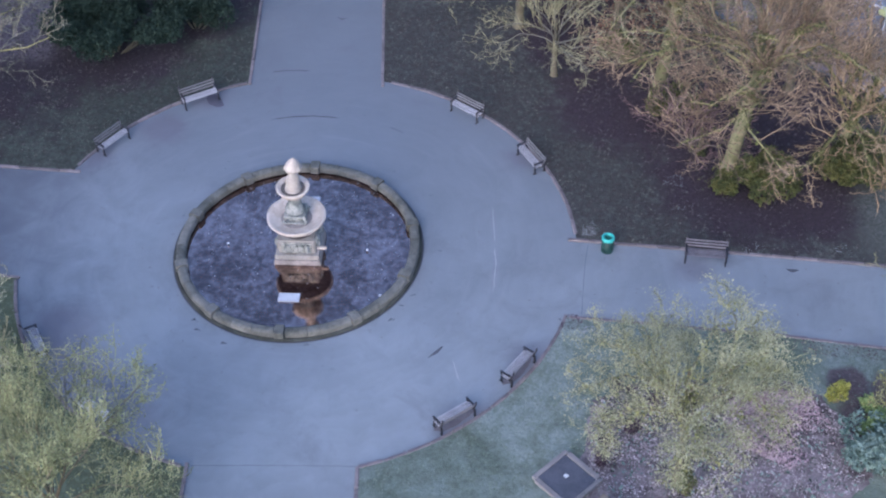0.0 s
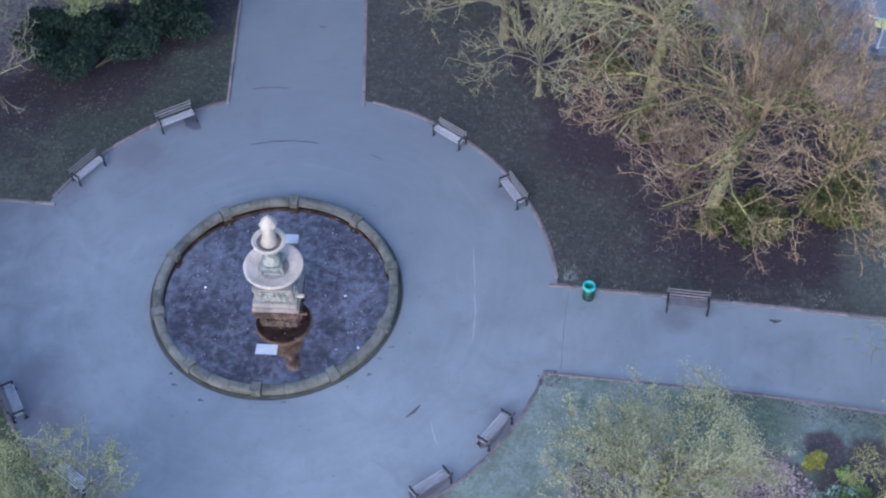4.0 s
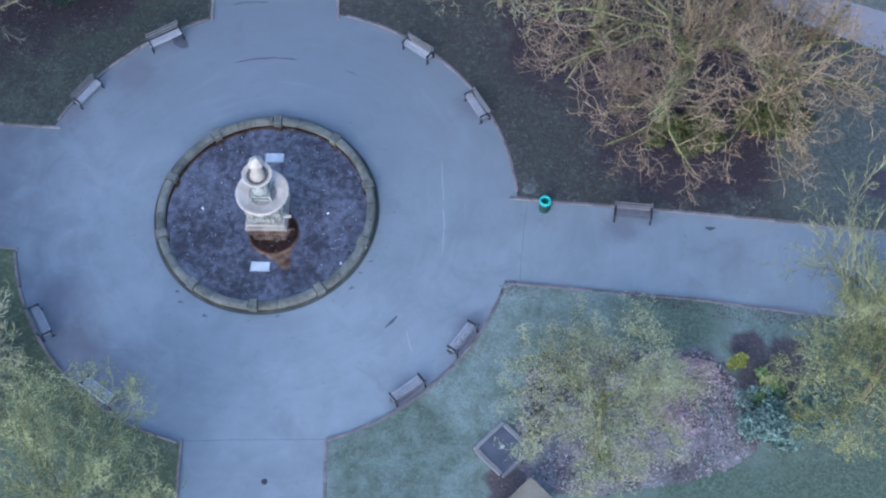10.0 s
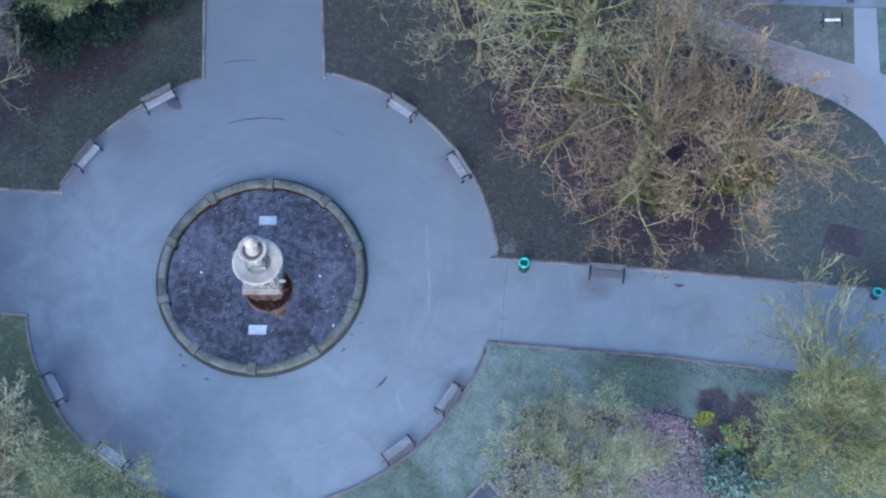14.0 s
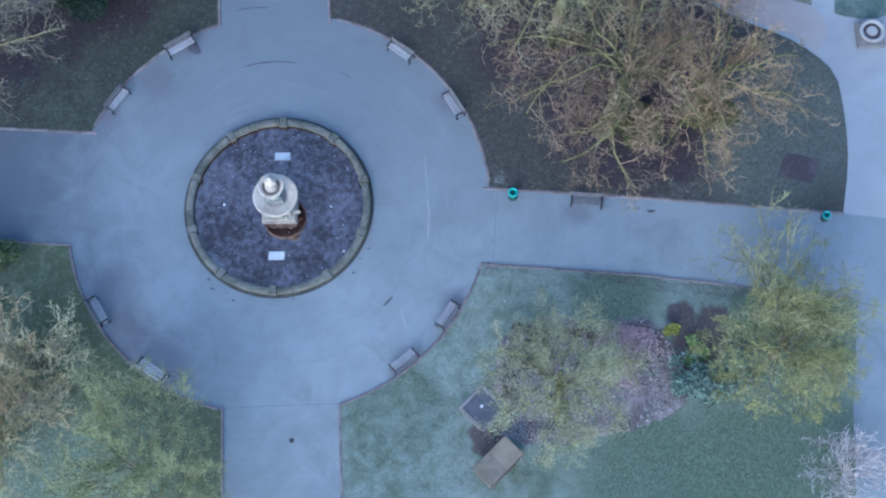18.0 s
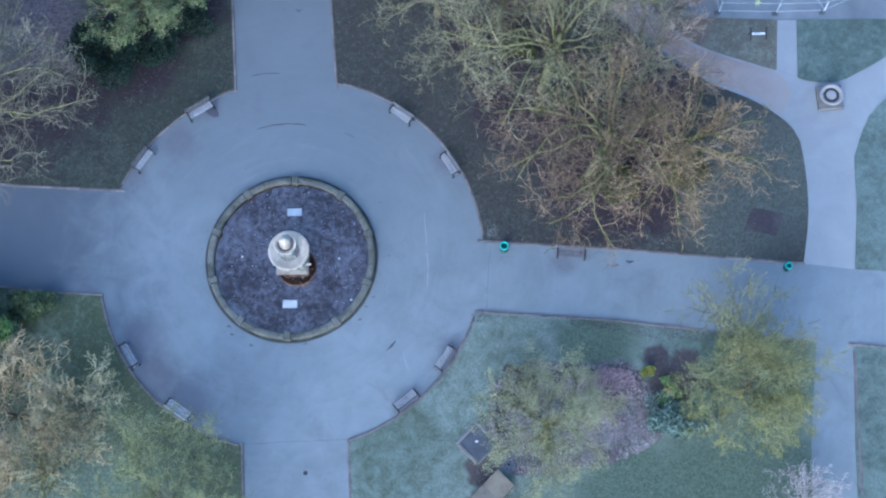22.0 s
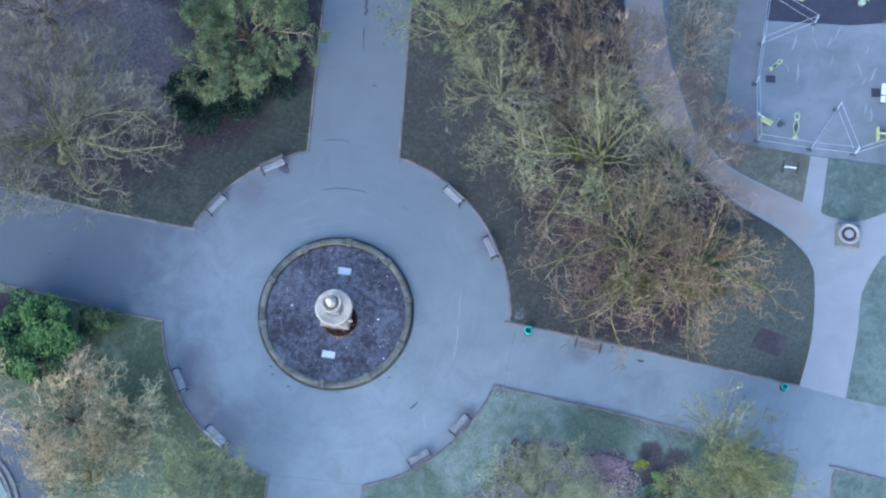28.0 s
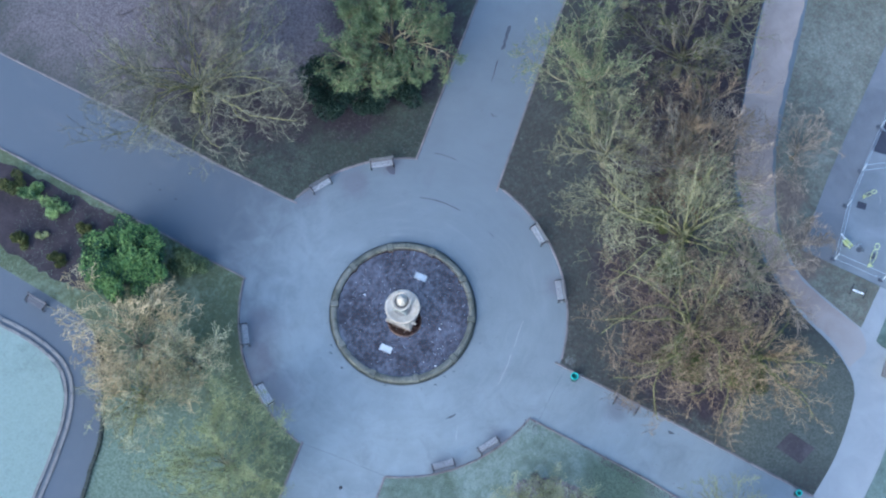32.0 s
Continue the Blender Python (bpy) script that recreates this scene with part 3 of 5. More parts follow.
lawn_east = slab("lawn_east", smooth_line([(31.95, -1.4), (32.4, 2.5), (32.6, 5.3), (33.7, 7.8), (36.0, 9.8), (44, 15), (70, 30)]) + [(70, -5.0)], -0.05, 0.05, LAWN_E, "pale frosted turf beyond the curved path")
lawn_far = slab("lawn_south_far", [(31.44, -5.72), (34.7, -6.1), (70, -9.8), (70, -60), (28.4, -60), (31.0, -11.2)], -0.05, 0.05, LAWN_E, "rough turf with a kerbed corner")
bowling = slab("bowling_green", smooth_line([(-60, -9.5), (-30, -11.0), (-24.6, -11.3), (-22.3, -11.5), (-20.6, -11.9), (-19.4, -12.5), (-18.4, -13.7), (-17.8, -15.3), (-17.5, -17.0), (-17.2, -20.3), (-16.6, -50)]) + [(-60, -50)], -0.05, 0.06, GREEN, "smooth pale frosted bowling green")
ne_path = slab("pavement_curved", ne_west_edge[:18] + [(21.6, 14.8), (23.7, 12.75), (26.8, 11.45), (28.5, 10.85), (29.7, 10.35), (33.4, 10.65), (36.3, 12.45), (42, 17.1), (60, 33), (70, 30), (44, 15), (36.0, 9.7), (33.6, 7.8), (32.5, 5.3), (32.4, 2.5), (31.9, -1.4)], -0.02, 0.004, ASPHALT_PALE, "pale worn asphalt of a curving path")
ASPHALT_PLAY = asphalt_material("playground tarmac", (0.105, 0.116, 0.126), (0.225, 0.24, 0.25))
play_floor = slab("pavement_playground", [(23.15, 14.3), (35.64, 13.8), (36.16, 20.5), (38.2, 46), (38, 60), (25.6, 60), (24.65, 46), (23.95, 33), (23.45, 24.4), (23.2, 20.0)], -0.02, 0.004, ASPHALT_PLAY, "grey playground tarmac with pale scuffs")

link_path = slab("pavement_link", [(28.5, 10.86), (29.7, 10.36), (29.94, 13.98), (28.82, 14.0)], -0.02, 0.006, ASPHALT_PALE, "pale paved link from the curving path to the playground")
play_side = slab("pavement_playground_side", [(23.22, 14.3), (25.3, 14.3), (25.05, 18.6), (25.15, 21.4), (25.35, 25.0), (25.5, 28.0), (25.9, 34.0), (26.4, 46), (24.66, 46), (23.96, 33), (23.46, 24.4), (23.21, 20.0)], -0.02, 0.009, ASPHALT_WORN, "worn grey-lilac tarmac strip outside the playground fence")


# ---- round pool and fountain ----
def ring_piece(r0, r1, z0, z1, a0, a1, n, round_top=0.05):
    """A curved stone between two radii and two angles, with softened upper edges and ends."""
    bm = bmesh.new()
    rows = []
    for i in range(n + 1):
        a = radians(a0 + (a1 - a0) * i / n)
        c, s = math.cos(a), math.sin(a)
        q = round_top
        prof = [(r0, z0), (r0, z1 - q), (r0 + q * 0.3, z1 - q * 0.3), (r0 + q, z1), (r1 - q, z1), (r1 - q * 0.3, z1 - q * 0.3), (r1, z1 - q), (r1, z0)]
        rows.append([bm.verts.new((r * c, r * s, z)) for r, z in prof])
    for a, b in zip(rows, rows[1:]):
        for k in range(7):
            bm.faces.new((a[k], a[k + 1], b[k + 1], b[k]))
    bm.faces.new(rows[0])
    bm.faces.new(rows[-1][::-1])
    bmesh.ops.recalc_face_normals(bm, faces=bm.faces)
    return bm


pool = thing("round_pool", 0.0, -0.02, 0, 0, "round pool with a mossy sandstone coping and iced brown water", "pool")
part("pool_bed", lathe([(0, 0.03), (2.2, 0.032), (4.55, 0.035)], 64), POOL, pool, "ice and water over drowned brown leaves")
part("footing", lathe([(4.44, 0.0), (4.90, 0.0), (4.90, 0.07), (4.84, 0.10), (4.44, 0.10)], 96), COPING_DAMP, pool, "low worn footing course")
# flat dark ring on the asphalt along the footing's outer edge
part("gutter", lathe([(4.87, 0.006), (4.96, 0.006)], 96), CRACK, pool, "thin dark ring round the footing")
coping_mesh = mesh_of("coping_stone", ring_piece(4.42, 4.80, 0.09, 0.36, 0.13, 10.17, 4, 0.12), COPING)
block_mesh = mesh_of("coping_block", ring_piece(4.36, 4.85, 0.07, 0.40, -2.2, 2.2, 2, 0.05), COPING)
for k in range(10):
    base = 88 + 36 * k
    b = new("coping_block", block_mesh)
    b.parent = pool
    b.matrix_basis = pose(0, 0, 0, 0, 0, base)
    for j in range(3):
        s = new("coping_stone", coping_mesh)
        s.parent = pool
        s.matrix_basis = pose(0, 0, 0.006 * ((k * 3 + j) % 4), 0, 0, base + 2.6 + 10.3 * j)

fountain = thing("fountain", 0.08, -0.08, 0.03, -0.5, "pale carved stone tiered fountain standing in the pool", "fountain")
bm = boxes((1.84, 1.84, 0.18, pose(0, 0, 0)), (1.79, 1.79, 0.08, pose(0, 0, 0.17)))
part("plinth_step", bm, STONE_DIRTY, fountain, "stained square stepped plinth")
bm = boxes((1.72, 1.72, 0.24, pose(0, 0, 0.24)), (1.50, 1.50, 0.66, pose(0, 0, 0.47)), (1.42, 1.42, 0.06, pose(0, 0, 1.12)))
pedestal = part("pedestal", bm, PLINTH_STONE, fountain)
rnd = random.Random(8)
for k in range(4):
    m = pose(0, 0, 0, 0, 0, 90 * k) @ pose(0, -0.75, 0.50)
    bm = boxes((1.16, 0.05, 0.54, m @ pose(0, 0.01, 0.04)))
    for j in range(22):
        r = rnd.uniform(0.035, 0.10)
        bmesh.ops.create_icosphere(bm, subdivisions=2, radius=r, matrix=m @ pose(rnd.uniform(-0.50, 0.50), -0.03, rnd.uniform(0.1, 0.5), 0, rnd.uniform(-40, 40)) @ Matrix.Diagonal((1, 0.7, rnd.uniform(0.8, 2.0), 1)))
    for x in (-0.42, 0.42):
        bmesh.ops.create_icosphere(bm, subdivisions=2, radius=0.11, matrix=m @ pose(x, -0.06, 0.30) @ Matrix.Diagonal((0.8, 0.8, 2.2, 1)))
    part("carved_panel", bm, VERDIGRIS, pedestal, "weathered carved relief panel")
# stem coloured near-black for the shade below the bowl
part("lower_stem", lathe([(0.62, 1.16), (0.66, 1.22), (0.44, 1.30), (0.46, 1.42), (0.66, 1.54), (0.2, 1.58)], 32), SHADE_STONE, fountain, smooth=True)
lower_bowl = part("lower_bowl", lathe([(1.09, 1.72), (1.145, 1.81), (1.15, 1.87), (1.10, 1.895), (0.98, 1.84), (0.78, 1.76), (0.5, 1.70), (0, 1.68)], 64), STONE, fountain, "broad shallow pale stone bowl", smooth=True)
# underside painted dark as shade, so the pool mirrors it dark
part("bowl_underside", lathe([(0.2, 1.50), (0.5, 1.52), (0.92, 1.60), (1.09, 1.72)], 64), SHADE_STONE, lower_bowl, "underside with its shade put into the colour", smooth=True)
part("bowl_silt", lathe([(0.30, 1.712), (0.44, 1.722), (0.60, 1.738)], 40), STONE_DIRTY, lower_bowl, "brown silt stain in the bowl")
bm = boxes((0.74, 0.74, 0.10, pose(0, 0, 1.69)), (0.50, 0.50, 0.26, pose(0, 0, 1.78)), (0.82, 0.82, 0.12, pose(0, 0, 2.03)))
upper_pedestal = part("upper_pedestal", bm, VERDIGRIS, fountain, "square mossy pedestal with dark niches")
for k in range(4):
    m = pose(0, 0, 0, 0, 0, 90 * k)
    part("bracket", tube_mesh([m @ Vector((0.36, 0.36, 1.78)), m @ Vector((0.43, 0.43, 1.90)), m @ Vector((0.35, 0.35, 2.05))], 0.07, 8), VERDIGRIS, upper_pedestal, "carved corner figure worn smooth")
part("upper_stem", lathe([(0.34, 2.14), (0.40, 2.22), (0.30, 2.36), (0.24, 2.62), (0.30, 2.86), (0.40, 3.02)], 28), VERDIGRIS, fountain, "fluted mossy stem", smooth=True)
upper_bowl = part("upper_bowl", lathe([(0.1, 2.98), (0.38, 3.01), (0.54, 3.13), (0.62, 3.28), (0.645, 3.37), (0.60, 3.40), (0.53, 3.33), (0.43, 3.25), (0, 3.21)], 48), STONE, fountain, "small pale stone bowl", smooth=True)
# darker ring between the drum and the bowl's rim
part("bowl_ring", lathe([(0.27, 3.235), (0.47, 3.285)], 32), DARK_STONE, upper_bowl, "dark ring in the small bowl")
drum = lathe([(0.33, 3.22), (0.32, 3.30), (0.285, 3.34), (0.275, 3.52), (0.25, 3.76), (0.215, 3.98), (0.165, 4.12), (0.15, 4.20), (0.15, 4.28)], 28)
fin = lathe([(0.13, 4.22), (0.20, 4.27), (0.29, 4.33), (0.325, 4.41), (0.315, 4.50), (0.26, 4.58), (0.225, 4.63), (0.225, 4.69), (0.18, 4.76), (0.11, 4.81), (0.10, 4.86), (0.06, 4.91), (0, 4.94)], 36)
for v in fin.verts:
    k = 1.02 + 0.05 * math.sin(8 * math.atan2(v.co.y, v.co.x)) if v.co.z > 4.34 else 1
    v.co.x, v.co.y = v.co.x * k, v.co.y * k
for v in list(drum.verts) + list(fin.verts):
    v.co.x, v.co.y = v.co.x + 0.10 * (v.co.z - 3.2), v.co.y - 0.10 * (v.co.z - 3.2)
part("drum", drum, DRUM_STONE, fountain, smooth=True)
part("finial", fin, DRUM_STONE, fountain, "fluted acorn-shaped stone finial", smooth=True)
part("spout", boxes((0.36, 0.12, 0.10, pose(0.94, -0.46, 0.52))), STONE, fountain, "short pale stone spout")
for nm, x, y, rz in (("north", 0.14, 2.72, 0), ("south", -0.05, -2.72, -1)):
    p = thing("grille_panel", x, y, 0.035, rz, "pale grey rectangular panel lying on the iced pool", "panel", "pool panels")
    bm = boxes((0.78, 0.40, 0.035, pose(0, 0, 0)))
    part("plate", bm, PANEL, p)
    part("rim", boxes((0.81, 0.03, 0.05, pose(0, 0.2, 0)), (0.81, 0.03, 0.05, pose(0, -0.2, 0)), (0.03, 0.37, 0.05, pose(0.39, 0, 0)), (0.03, 0.37, 0.05, pose(-0.39, 0, 0))), PANEL, p)


# ---- benches ----
def make_bench(slats, label):
    b = thing("park_bench", 0, 0, 0, 0, label, "bench", "park benches")
    for x in (-0.84, 0.84):
        bm = boxes((0.07, 0.07, 0.45, pose(x, 0.27, 0)), (0.07, 0.06, 0.62, pose(x, 0.20, 0.40, 0, 0, 0) @ pose(0, 0, 0, -16)), (0.07, 0.07, 0.46, pose(x, -0.26, 0, 0)),
                   (0.07, 0.56, 0.06, pose(x, 0, 0.36)), (0.05, 0.06, 0.22, pose(x, -0.27, 0.42)), (0.06, 0.22, 0.04, pose(x, -0.26, 0)), (0.06, 0.22, 0.04, pose(x, 0.3, 0)))
        end = part("end_frame", bm, IRON, b, "black cast iron end with armrest")
        part("armrest", boxes((0.09, 0.62, 0.045, pose(x, -0.02, 0.62))), IRON, end)
    for y in (-0.26, -0.172, -0.084, 0.004, 0.092):
        part("seat_slat", boxes((1.80, 0.054, 0.035, pose(0, y, 0.425))), slats, b)
    # back slats take a darker oak tone than the seat slats
    for k in range(3):
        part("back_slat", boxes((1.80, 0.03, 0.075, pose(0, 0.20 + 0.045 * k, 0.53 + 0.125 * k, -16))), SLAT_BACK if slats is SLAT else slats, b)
    return b


bench = make_bench(SLAT, "silver-grey slatted bench with black iron ends, at the kerb")
dark_bench = make_bench(SLAT_DARK, "dark weathered slatted bench with black iron ends, at the kerb")
pale_bench = make_bench(SLAT_FROST, "frost-whitened slatted bench with black iron ends, at the kerb")
BENCH = 0.92
bench_angles = ((121.1, 0, 0), (145.3, 0, 0), (53.0, 0, 0), (30.3, 0, 0), (-35.0, 0, 0), (-52.3, 0, 0), (-125.1, 2, 0), (-148.5, 0, 0))
placed = {0: False, 1: False, 2: False}
for a, kind, dr in bench_angles:
    m = pose(10.62 * math.cos(radians(a)), 10.62 * math.sin(radians(a)), 0, 0, 0, a - 90) @ Matrix.Scale(BENCH, 4)
    src = (bench, dark_bench, pale_bench)[kind]
    if not placed[kind]:
        src.matrix_world = m
        placed[kind] = True
    else:
        copy_thing(src, m)
dark_bench.matrix_world = pose(15.95, -0.16, 0, 0, 0, -5.5) @ Matrix.Scale(BENCH, 4)
copy_thing(dark_bench, pose(-22.9, -8.95, 0, 0, 0, -7) @ Matrix.Scale(BENCH, 4))


# ---- litter bins ----
LEAF_BIN = basic("dull green liner", (0.02, 0.13, 0.11), (0.03, 0.19, 0.16), 5, 30, 0.6)


def make_bin():
    b = thing("litter_bin", 0, 0, 0, 0, "sea-green round litter bin with a dark ribbed body", "bin", "litter bins")
    body = part("body", lathe([(0.22, 0.0), (0.24, 0.03), (0.26, 0.70), (0.23, 0.70), (0.21, 0.06), (0, 0.05)], 28), BIN_DARK, b, smooth=True)
    part("hood", lathe([(0.27, 0.68), (0.30, 0.72), (0.30, 0.84), (0.26, 0.88), (0.20, 0.86), (0.19, 0.74), (0.24, 0.70)], 28), BIN_GREEN, b, "bright sea-green rim", smooth=True)
    part("liner", lathe([(0.0, 0.45), (0.15, 0.46), (0.205, 0.72)], 20), LEAF_BIN, body, "dark green bin liner")
    for k in range(14):
        part("rib", boxes((0.03, 0.02, 0.60, pose(0, 0, 0, 0, 0, k * 360 / 14) @ pose(0, 0.262, 0.06))), BIN_DARK, body)
    part("base_ring", lathe([(0.25, 0), (0.29, 0), (0.29, 0.05), (0.25, 0.06)], 28), BIN_DARK, b)
    return b


a_bin = make_bin()
a_bin.matrix_world = pose(12.16, 0.25, 0) @ Matrix.Scale(0.85, 4)
copy_thing(a_bin, pose(28.10, -1.25, 0) @ Matrix.Scale(0.82, 4))


# ---- trees ----
def bough(rnd, p, az, el0, el1, length, steps, wobble):
    """Points of one bough that arches from the elevation el0 to el1, and its heading at each step."""
    pts, heads = [p], []
    drift = rnd.gauss(0, wobble)
    for i in range(steps):
        s = (i + 0.5) / steps
        e = el0 + (el1 - el0) * s ** 0.85 + rnd.gauss(0, wobble * 0.6)
        az += 1.5 * drift / steps + rnd.gauss(0, wobble)
        pts.append(pts[-1] + Vector((math.cos(az) * math.cos(e), math.sin(az) * math.cos(e), math.sin(e))) * (length / steps))
        heads.append((az, e))
    return pts, heads


def grow(seed, height, radius, fork, first=10, lean=(0, 0), trunk_r=0.26, limb_r=0.10, rise=(20, 70), tip=0, kids=(9, 6, 4), wobble=0.29, twig=0.013, sag=0.25, spread=(0.35, 1.0), upright=3, lift=0.25):
    """Boughs of a bare tree about its foot: (level, points, radii) rows, the trunk's level being 0."""
    rnd = random.Random(seed)
    out = []

    def limb(p, az, el0, el1, length, r, level):
        steps = (7, 5, 4, 3)[level - 1]
        pts, heads = bough(rnd, p, az, el0, el1, length, steps, wobble * (0.8 + 0.2 * level))
        low = twig * (0.6 if level > 3 else 0.9)
        rad = [max(r * (1 - 0.68 * i / steps), low) for i in range(steps + 1)]
        out.append((level, pts, rad))
        if level > len(kids):
            return
        n = kids[level - 1]
        side = rnd.choice((-1, 1))
        for k in range(n):
            t = 0.18 + 0.82 * (k + rnd.random()) / n
            i = min(steps - 1, int(t * steps))
            q = pts[i].lerp(pts[i + 1], t * steps - i)
            a, e = heads[i]
            side = -side
            el = min(e + rnd.uniform(-0.45, 0.55) + lift, 1.4)
            share = (0.50, 0.50, 0.50)[level - 1] * (1.15 - 0.55 * t) * rnd.uniform(0.65, 1.25)
            limb(q, a + side * rnd.uniform(*spread), el, el - sag * rnd.uniform(0.5, 1.6), length * share, max(rad[i] * rnd.uniform(0.45, 0.66), low), level + 1)

    foot = Vector((0, 0, -0.05))
    top = Vector((lean[0], lean[1], fork))
    mid = foot.lerp(top, 0.5) + Vector((rnd.uniform(-0.12, 0.12), rnd.uniform(-0.12, 0.12), 0))
    crest = top + (top - mid).normalized() * 0.9
    out.append((0, [foot, foot + Vector((0, 0, 0.25)), foot.lerp(mid, 0.5), mid, top, crest], [trunk_r * 1.6, trunk_r * 1.15, trunk_r, trunk_r * 0.92, trunk_r * 0.75, trunk_r * 0.35]))
    turn = rnd.uniform(0, 6.28)
    for k in range(first):
        az = turn + 6.283 * k / first + rnd.uniform(-0.3, 0.3)
        if upright and k % upright == 0:
            e0, e1, reach = radians(rnd.uniform(60, 84)), radians(rnd.uniform(30, 65)), (height - fork) * 0.9
        else:
            e0, e1, reach = radians(rnd.uniform(*rise)), radians(tip + rnd.uniform(-10, 12)), radius * rnd.uniform(0.86, 1.2)
        limb(mid.lerp(top, rnd.uniform(0.45, 1.0)), az, e0, e1, reach, limb_r * rnd.uniform(0.8, 1.2), 1)
    return out


def tubes(rows):
    """Vertices and faces of tapered tubes along (points, radii) rows; every tube is one connected piece."""
    verts, faces, groups = [], [], {}
    for pts, rad in rows:
        sides = 7 if rad[0] > 0.12 else 5 if rad[0] > 0.05 else 3
        groups.setdefault((sides, len(pts)), []).append((pts, rad))
    start = 0
    for (sides, m), items in groups.items():
        p = np.array([[tuple(q) for q in pts] for pts, rad in items])
        r = np.array([rad for pts, rad in items])
        d = np.empty_like(p)
        d[:, 1:-1] = p[:, 2:] - p[:, :-2]
        d[:, 0], d[:, -1] = p[:, 1] - p[:, 0], p[:, -1] - p[:, -2]
        d /= np.linalg.norm(d, axis=2)[:, :, None] + 1e-9
        ref = np.where(np.abs(d[:, :1, 2:3]) < 0.9, np.array([[[0, 0, 1.0]]]), np.array([[[1.0, 0, 0]]]))
        u = np.cross(d, np.broadcast_to(ref, d.shape))
        u /= np.linalg.norm(u, axis=2)[:, :, None] + 1e-9
        v = np.cross(d, u)
        ang = np.arange(sides) * 2 * math.pi / sides
        off = np.cos(ang)[None, None, :, None] * u[:, :, None, :] + np.sin(ang)[None, None, :, None] * v[:, :, None, :]
        block = p[:, :, None, :] + off * r[:, :, None, None]
        n = len(items)
        verts.extend(map(tuple, block.reshape(-1, 3).tolist()))
        base = start + np.arange(n)[:, None, None] * m * sides + np.arange(m - 1)[None, :, None] * sides
        k = np.arange(sides)[None, None, :]
        quad = np.stack([base + k, base + (k + 1) % sides, base + sides + (k + 1) % sides, base + sides + k], axis=3).reshape(-1, 4)
        faces.extend(map(tuple, quad.tolist()))
        start += n * m * sides
    return verts, faces


def leaves(points, size, rnd, count_each=1, spread=0.15, flat=0.0):
    """Small folded leaves (two triangles each) scattered about the points."""
    n = len(points) * count_each
    c = np.repeat(np.array(points), count_each, axis=0) + rnd.normal(0, spread, (n, 3))
    a = rnd.normal(0, 1, (n, 3))
    b = rnd.normal(0, 1, (n, 3))
    if flat:
        a[:, 2] *= 1 - flat
        b[:, 2] *= 1 - flat
    a /= np.linalg.norm(a, axis=1)[:, None]
    b -= a * np.sum(a * b, axis=1)[:, None]
    b /= np.linalg.norm(b, axis=1)[:, None]
    s = (size * rnd.uniform(0.6, 1.4, n))[:, None]
    up = np.cross(a, b) * s * 0.25
    v = np.stack([c - a * s, c - b * s * 0.55 + up, c + a * s, c + b * s * 0.55 + up], axis=1).reshape(-1, 3)
    base = np.arange(n)[:, None] * 4
    f = np.concatenate([base + np.array([[0, 1, 2]]), base + np.array([[0, 2, 3]])], axis=0)
    return v.tolist(), f.tolist()


def clumps(points, rnd, each, spread, size, flat=0.2):
    """Leaves gathered in tight tufts about the points."""
    c = np.repeat(np.array(points), each, axis=0)
    c = c + rnd.normal(0, 1, c.shape) * np.array([spread, spread, spread * 0.7])
    return leaves(c, size, rnd, 1, 0.005, flat)


def tree(x, y, seed, height, radius, fork, bark, label, twig=None, leaf=None, leaf_size=0.06, leaf_each=6, leaf_spread=0.10, leaf_share=1.0, leaf_low=0.0, ivy=0, ivy_leaf=None, thick=0.012, **kw):
    t = thing("tree", x, y, 0.03, 0, label, "tree", "park trees")
    rows = grow(seed, height, radius, fork, twig=thick, **kw)
    trunk = [(p, r) for lv, p, r in rows if lv == 0]
    limbs = [(p, r) for lv, p, r in rows if lv == 1]
    fine = [(p, r) for lv, p, r in rows if lv > 1]
    v, f = tubes(trunk)
    raw("trunk", v, f, TRUNK_MOSS if bark is BARK_MOSS else TRUNK, t, "mossy trunk", smooth=True)
    v, f = tubes(limbs)
    tagged(raw("branchwork", v, f, bark, t, smooth=True), kind="stuff")
    v, f = tubes(fine)
    tagged(raw("crown", v, f, twig or bark, t, "bare spreading twigs"), kind="stuff")
    rnd = np.random.default_rng(seed)
    if leaf is not None:
        pts = [tuple(p[k]) for lv, p, r in rows if lv >= 2 for k in range(1, len(p)) if lv > 2 or k > 2]
        pts = [q for q in pts if rnd.random() < leaf_share and q[2] > leaf_low]
        v, f = clumps(pts, rnd, leaf_each, leaf_spread, leaf_size)
        tagged(raw("foliage", v, f, leaf, t, "scattered buds and small leaves"), kind="stuff")
    if ivy:
        pts = []
        for p, r in trunk + limbs:
            for k in range(len(p) - 1):
                for j in range(ivy if r[0] > 0.14 else ivy // 5):
                    q = p[k].lerp(p[k + 1], rnd.uniform(0, 1)) + Vector(rnd.normal(0, r[k] * 0.9 + 0.05, 3))
                    pts.append(tuple(q))
        v, f = leaves(pts, 0.065, rnd, 1, 0.04)
        tagged(raw("ivy", v, f, ivy_leaf or LEAF_OLIVE, t, "moss and ivy on the limbs"), kind="stuff")
    return t


